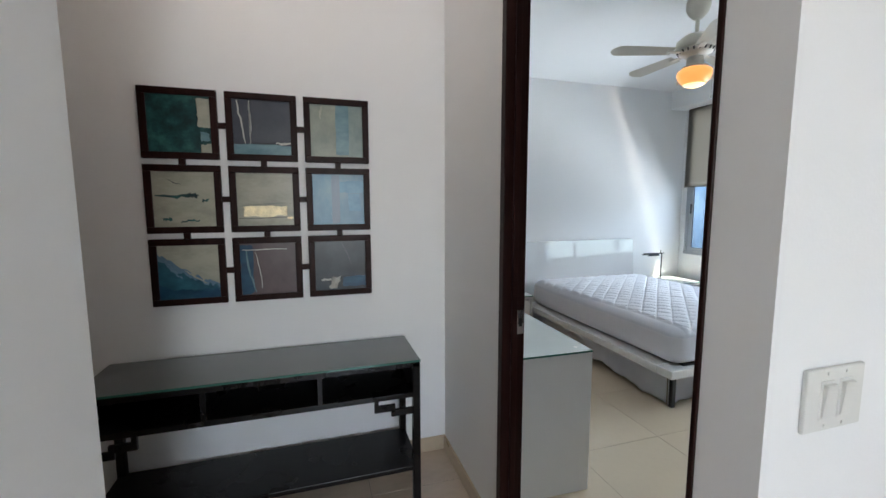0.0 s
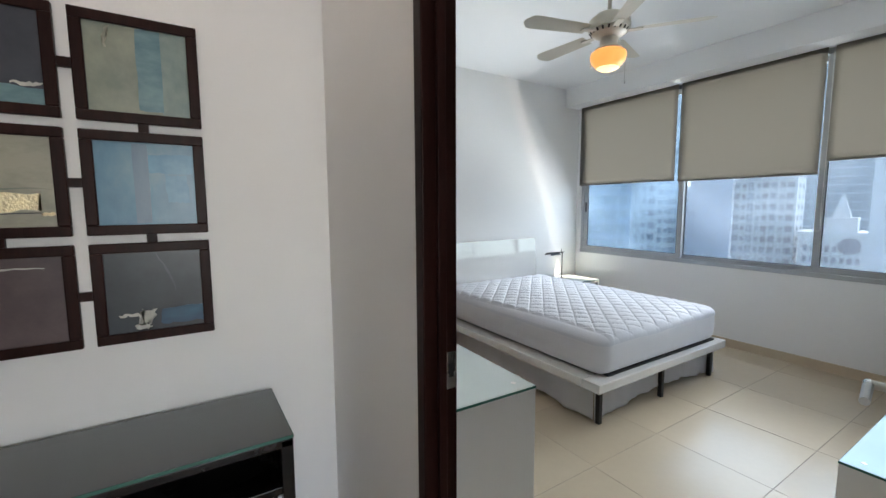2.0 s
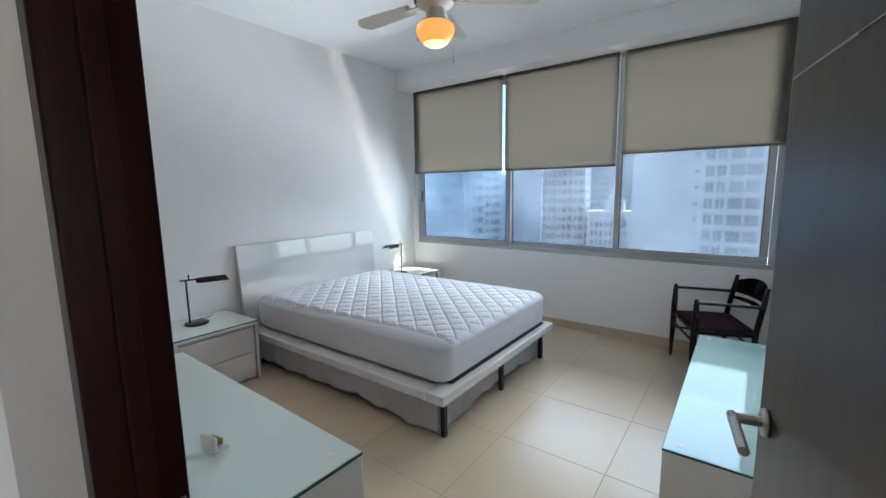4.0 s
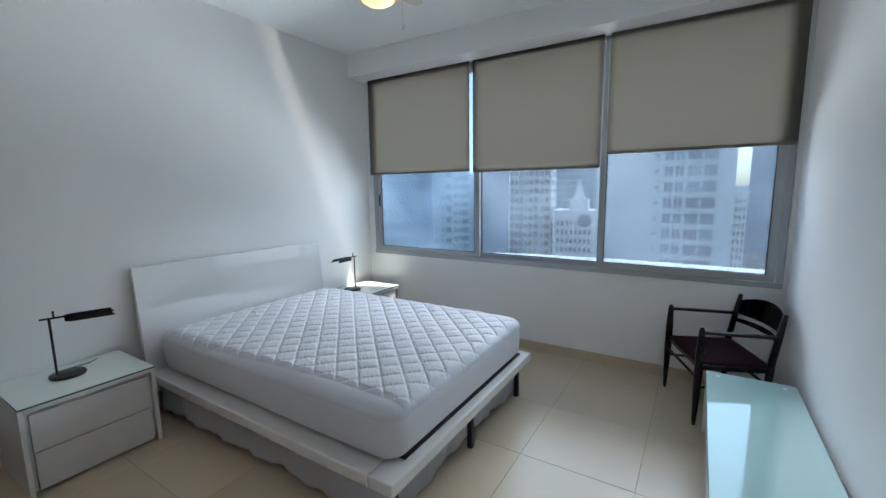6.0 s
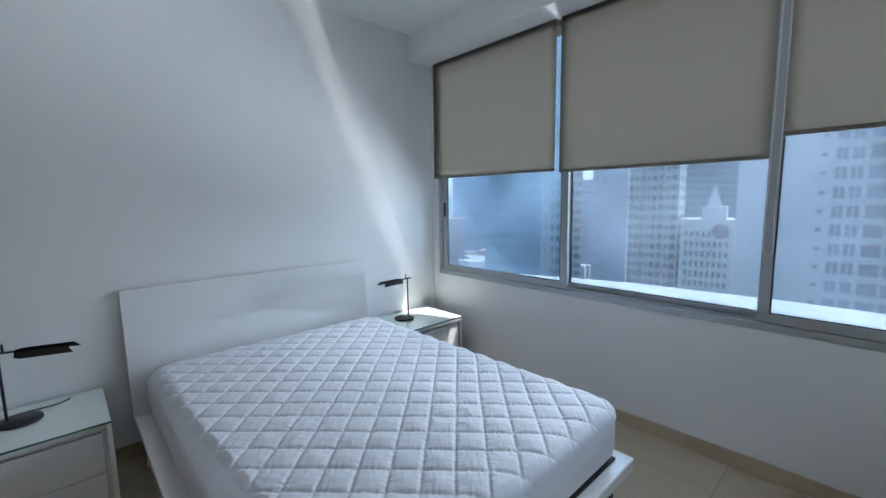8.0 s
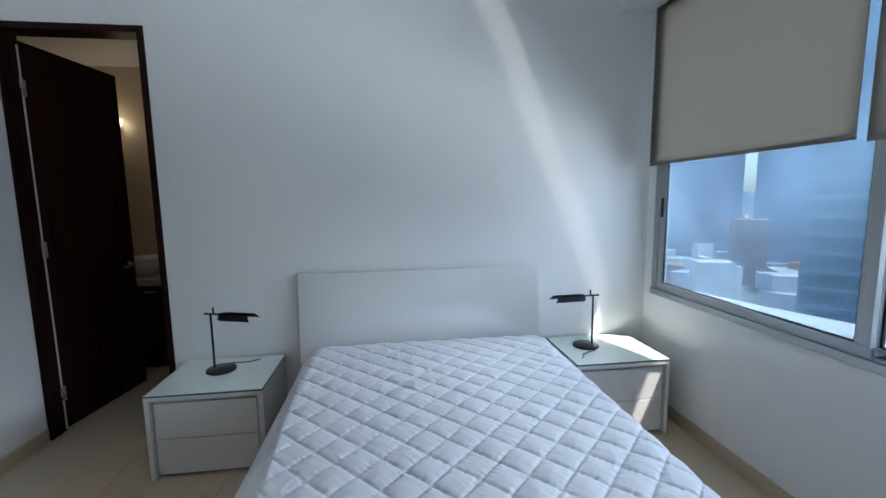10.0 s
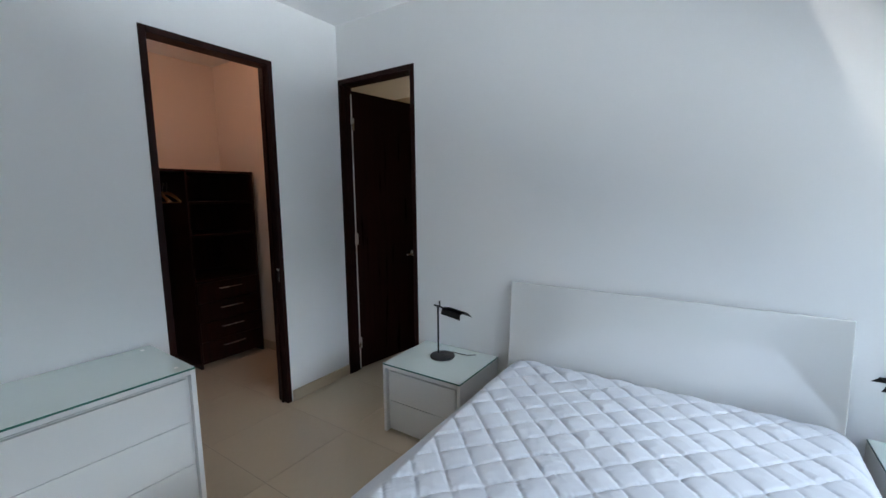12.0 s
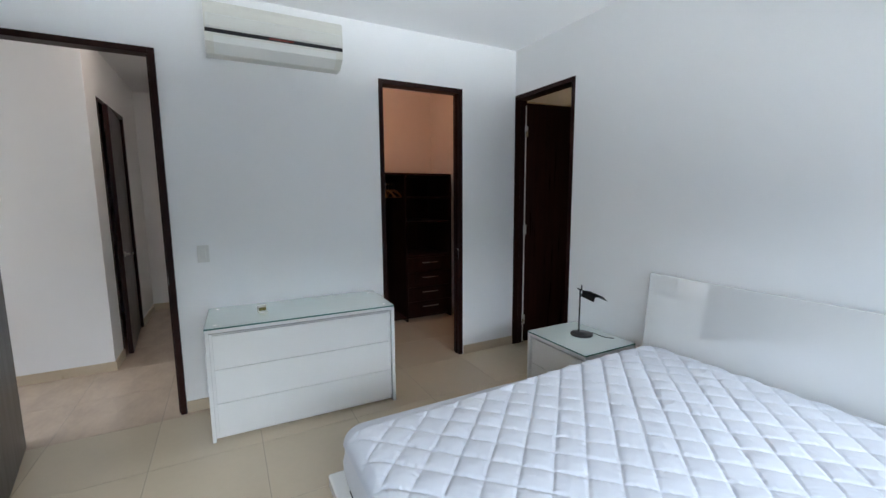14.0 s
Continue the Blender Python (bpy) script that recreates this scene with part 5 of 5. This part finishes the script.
tower(29.5, 150, 6.3, 14, 45, 10, CONCRETE, "slim white tower with stacked balconies", [(0.2, 0.2, 1.5, SOFTGLASS, ""), (0.48, 0.16, 1.2, SOFTGLASS, ""), (0.78, 0.34, 1.9, SOFTGLASS, "balcony")], zlo=-40, zhi=20)
tower(25.0, 112, 8.1, 15, 38, -4, PALEGREY, "plain pale grey tower wall", [(0.12, 0.05, 1.2, SOFTGLASS, ""), (0.34, 0.04, 0.9, SOFTGLASS, "")])
tower(20.1, 145, 14.4, 20, 50, -8, CONCRETE, "white apartment tower with rows of balconies",
      [(0.07, 0.10, 1.9, SOFTGLASS, "balcony"), (0.19, 0.06, 1.3, DARKPANE, ""), (0.30, 0.09, 2.1, SOFTGLASS, "mullion"), (0.42, 0.06, 1.2, SOFTGLASS, ""), (0.53, 0.08, 1.5, DARKPANE, "balcony"),
       (0.66, 0.09, 1.9, SOFTGLASS, "balcony"), (0.79, 0.06, 1.3, DARKPANE, "mullion"), (0.91, 0.11, 1.7, DARKPANE, "balcony")], floor=3.0, zlo=-42, zhi=20)
tower(14.6, 230, 24, 20, 70, 4, TEALGLASS, "teal glass office tower with pale floor lines", row(11, 0.80, 2.4, TEALGLASS), floor=3.4, band=GREYCON, zlo=-25, zhi=26)


def spire(t, h, w, d):
    part("setback", boxed((1.0, -w * 0.34, h + 0.8), (d * 0.8, w * 0.12, h + 4.4)), ROSE, t)
    bm = bmesh.new()
    bmesh.ops.create_cone(bm, cap_ends=True, segments=4, radius1=2.6, radius2=0.05, depth=6.5, matrix=Matrix.Translation((4, -w * 0.1, h + 7.6)) @ Matrix.Rotation(radians(45), 4, "Z"))
    part("spire", bm, ROSE, t)
    bm = rod(bmesh.new(), (-0.35, w * -0.26, h - 2.5), (0.05, w * -0.26, h - 2.5), 2.1, seg=20)
    part("round_window", bm, DARKPANE, t)


def notch(t, h, w, d):
    """Two unequal horns at the top."""
    for y0, y1, rise in ((-0.5, -0.12, 6.0), (0.10, 0.5, 9.0)):
        bm = boxed((0, y0 * w, h + 0.8), (d * 0.6, y1 * w, h + rise))
        for v in bm.verts:
            if v.co.z > h + 2 and abs(v.co.y) < w * 0.3:
                v.co.z -= rise * 0.55
        part("horn", bm, TEALGLASS, t)


tower(14.3, 140, 12.8, 14, -6.4, -4, CONCRETE, "low white apartment block with a stepped crown", row(8, 0.55, 1.5, DARKPANE), floor=2.9, crown=spire, zlo=-40)
tower(4.2, 92, 24.2, 16, 40, -3, ROSE, "pinkish white apartment tower with long balconies",
      [(0.47, 0.030, 0.55, DARKPANE, ""), (0.555, 0.055, 1.8, SOFTGLASS, "mullion"), (0.63, 0.055, 1.8, SOFTGLASS, "mullion"), (0.73, 0.09, 1.9, SOFTGLASS, "rail"), (0.835, 0.09, 1.9, SOFTGLASS, "rail")],
      floor=3.05, zlo=-30, zhi=14)
tower(-5.9, 330, 15.8, 20, 75, 2, BLUEGLASS, "dark blue glass tower far off", row(6, 0.9, 2.6, TEALGLASS), floor=4, zlo=-30, zhi=60)
tower(-3.9, 190, 4.4, 10, -1, 5, ROSE, "narrow brownish apartment block", row(3, 0.6, 1.4, DARKPANE, "rail"), zlo=-44)
tower(-8.7, 420, 11, 16, 11, 4, TEALGLASS, "far blue tower with a notched top", row(5, 0.9, 2.4, BLUEGLASS), floor=4, crown=notch, zlo=-30, zhi=20)
tower(-11.0, 330, 15, 20, 3, 4, PALEGREY, "far grey apartment slab", row(7, 0.6, 1.5, SOFTGLASS), zlo=-40)
tower(-8.0, 300, 9, 14, -20, 12, CONCRETE, "low white block among the trees", row(6, 0.6, 1.5, SOFTGLASS), zlo=-46)
tower(42.6, 330, 34, 30, 74, 0, HAZEGLASS, "blue glass tower far off, haze painted into its colour", row(6, 0.86, 2.2, BLUEGLASS), floor=4.4, zlo=-30, zhi=60)
tower(50.7, 420, 60, 30, 60, 5, HAZEGLASS, "wide blue tower far away, haze painted into its colour", row(9, 0.8, 2.4, PALEGREY), floor=5, zlo=-30, zhi=55)
tower(45.6, 300, 17, 20, -14, 8, ROOF, "low brick-red city block", row(6, 0.6, 1.6, SOFTGLASS), floor=3.4, zlo=-48)
tower(27.6, 300, 13, 20, 12, 0, PALEGREY, "grey tower behind the balconies", row(6, 0.6, 1.8, SOFTGLASS), floor=3.4, zlo=-40)
tower(23.4, 420, 24, 20, 10, 0, PALEGREY, "grey-blue tower far behind", row(7, 0.6, 1.8, SOFTGLASS), floor=3.6, zlo=-40)

structure("ground", [((-400, -3000, GROUND_Z - 1), (5000, 4000, GROUND_Z))], EARTH, "hazy city ground far below", "ground")
bm = bmesh.new()
prev = None
for k in range(121):
    a = radians(-50 + k * 1.1)
    x, y = 3600 * math.cos(a), 3600 * math.sin(a)
    top = 15 + 70 * noise.noise((k * 0.11, 0, 0)) + 30 * noise.noise((k * 0.5, 4, 0))
    row = (bm.verts.new((x, y, GROUND_Z - 5)), bm.verts.new((x * 1.02, y * 1.02, max(5, top))))
    if prev:
        bm.faces.new((prev[0], row[0], row[1], prev[1]))
    prev = row
tagged(link("backdrop", bm, HILL), "low hills on the horizon, painted blue for haze", "backdrop", kind="structure")

# low houses below, too many to count
rnd = random.Random(5)
for mat, name, count in ((PALEROOF, "pale_roofs", 320), (ROOF, "red_roofs", 190), (CONCRETE, "white_blocks", 260)):
    bm = bmesh.new()
    for _ in range(count):
        a, d = rnd.uniform(-28, 70), rnd.uniform(210, 900)
        x, y = at_angle(a, d)
        w, l, h = rnd.uniform(6, 20), rnd.uniform(6, 16), rnd.uniform(4, 15) * (1.6 if mat is CONCRETE else 1)
        box(bm, (-w / 2, -l / 2, 0), (w / 2, l / 2, h), m=Matrix.Translation((x, y, GROUND_Z)) @ Matrix.Rotation(rnd.uniform(0, 3), 4, "Z"))
    tagged(link(name, bm, mat), "low city buildings far below the window", "buildings", kind="stuff")

# trees between the houses
bm, trunks = bmesh.new(), bmesh.new()
for _ in range(220):
    a, d = rnd.uniform(-16, 0), rnd.uniform(130, 330)
    x, y = at_angle(a, d)
    h = rnd.uniform(7, 14)
    rod(trunks, (x, y, GROUND_Z), (x, y, GROUND_Z + h * 0.6), 0.4, 0.2, seg=6)
    for _ in range(7):
        r = rnd.uniform(1.2, 2.6)
        c = (x + rnd.uniform(-3, 3), y + rnd.uniform(-3, 3), GROUND_Z + h * rnd.uniform(0.5, 1.0))
        got = bmesh.ops.create_icosphere(bm, subdivisions=1, radius=r, matrix=Matrix.Translation(c))
        for v in got["verts"]:
            v.co += Vector((rnd.uniform(-0.5, 0.5), rnd.uniform(-0.5, 0.5), rnd.uniform(-0.5, 0.5))) * r
tagged(link("treetops", bm, LEAF), "green treetops among the houses below", "trees", kind="stuff")
tagged(link("tree_trunks", trunks, BARK), "trunks of the trees below", "trees", kind="stuff")

# ---- floor tiles, last ----
floor = structure("floor", [((-3.7, -2.6, -0.20), (4.20, 7.5, -0.0015))], GROUT, "tiled floor, cream porcelain in the bedroom and marble in the hall", "floor")
S, X0, Y0T = 0.605, 0.052, 3.305
tile_mesh = {}
for mat in (TILE, MARBLE):
    bm = boxed((-S / 2 + 0.0014, -S / 2 + 0.0014, -0.008), (S / 2 - 0.0014, S / 2 - 0.0014, 0.0), 0.0008, 1)
    me = bpy.data.meshes.new("floor_tile")
    bm.to_mesh(me)
    bm.free()
    me.materials.append(mat)
    tile_mesh[mat.name] = me
rnd = random.Random(11)
for i in range(-6, 7):
    for j in range(-9, 7):
        x, y = X0 + (i + 0.5) * S, Y0T + (j + 0.5) * S
        hall = x < 0.06 and y < 3.7 or y < 1.7
        ob = new("floor_tile", tile_mesh[(MARBLE if hall else TILE).name])
        ob.parent, ob.location = floor, (x, y, rnd.uniform(-0.0003, 0.0003))
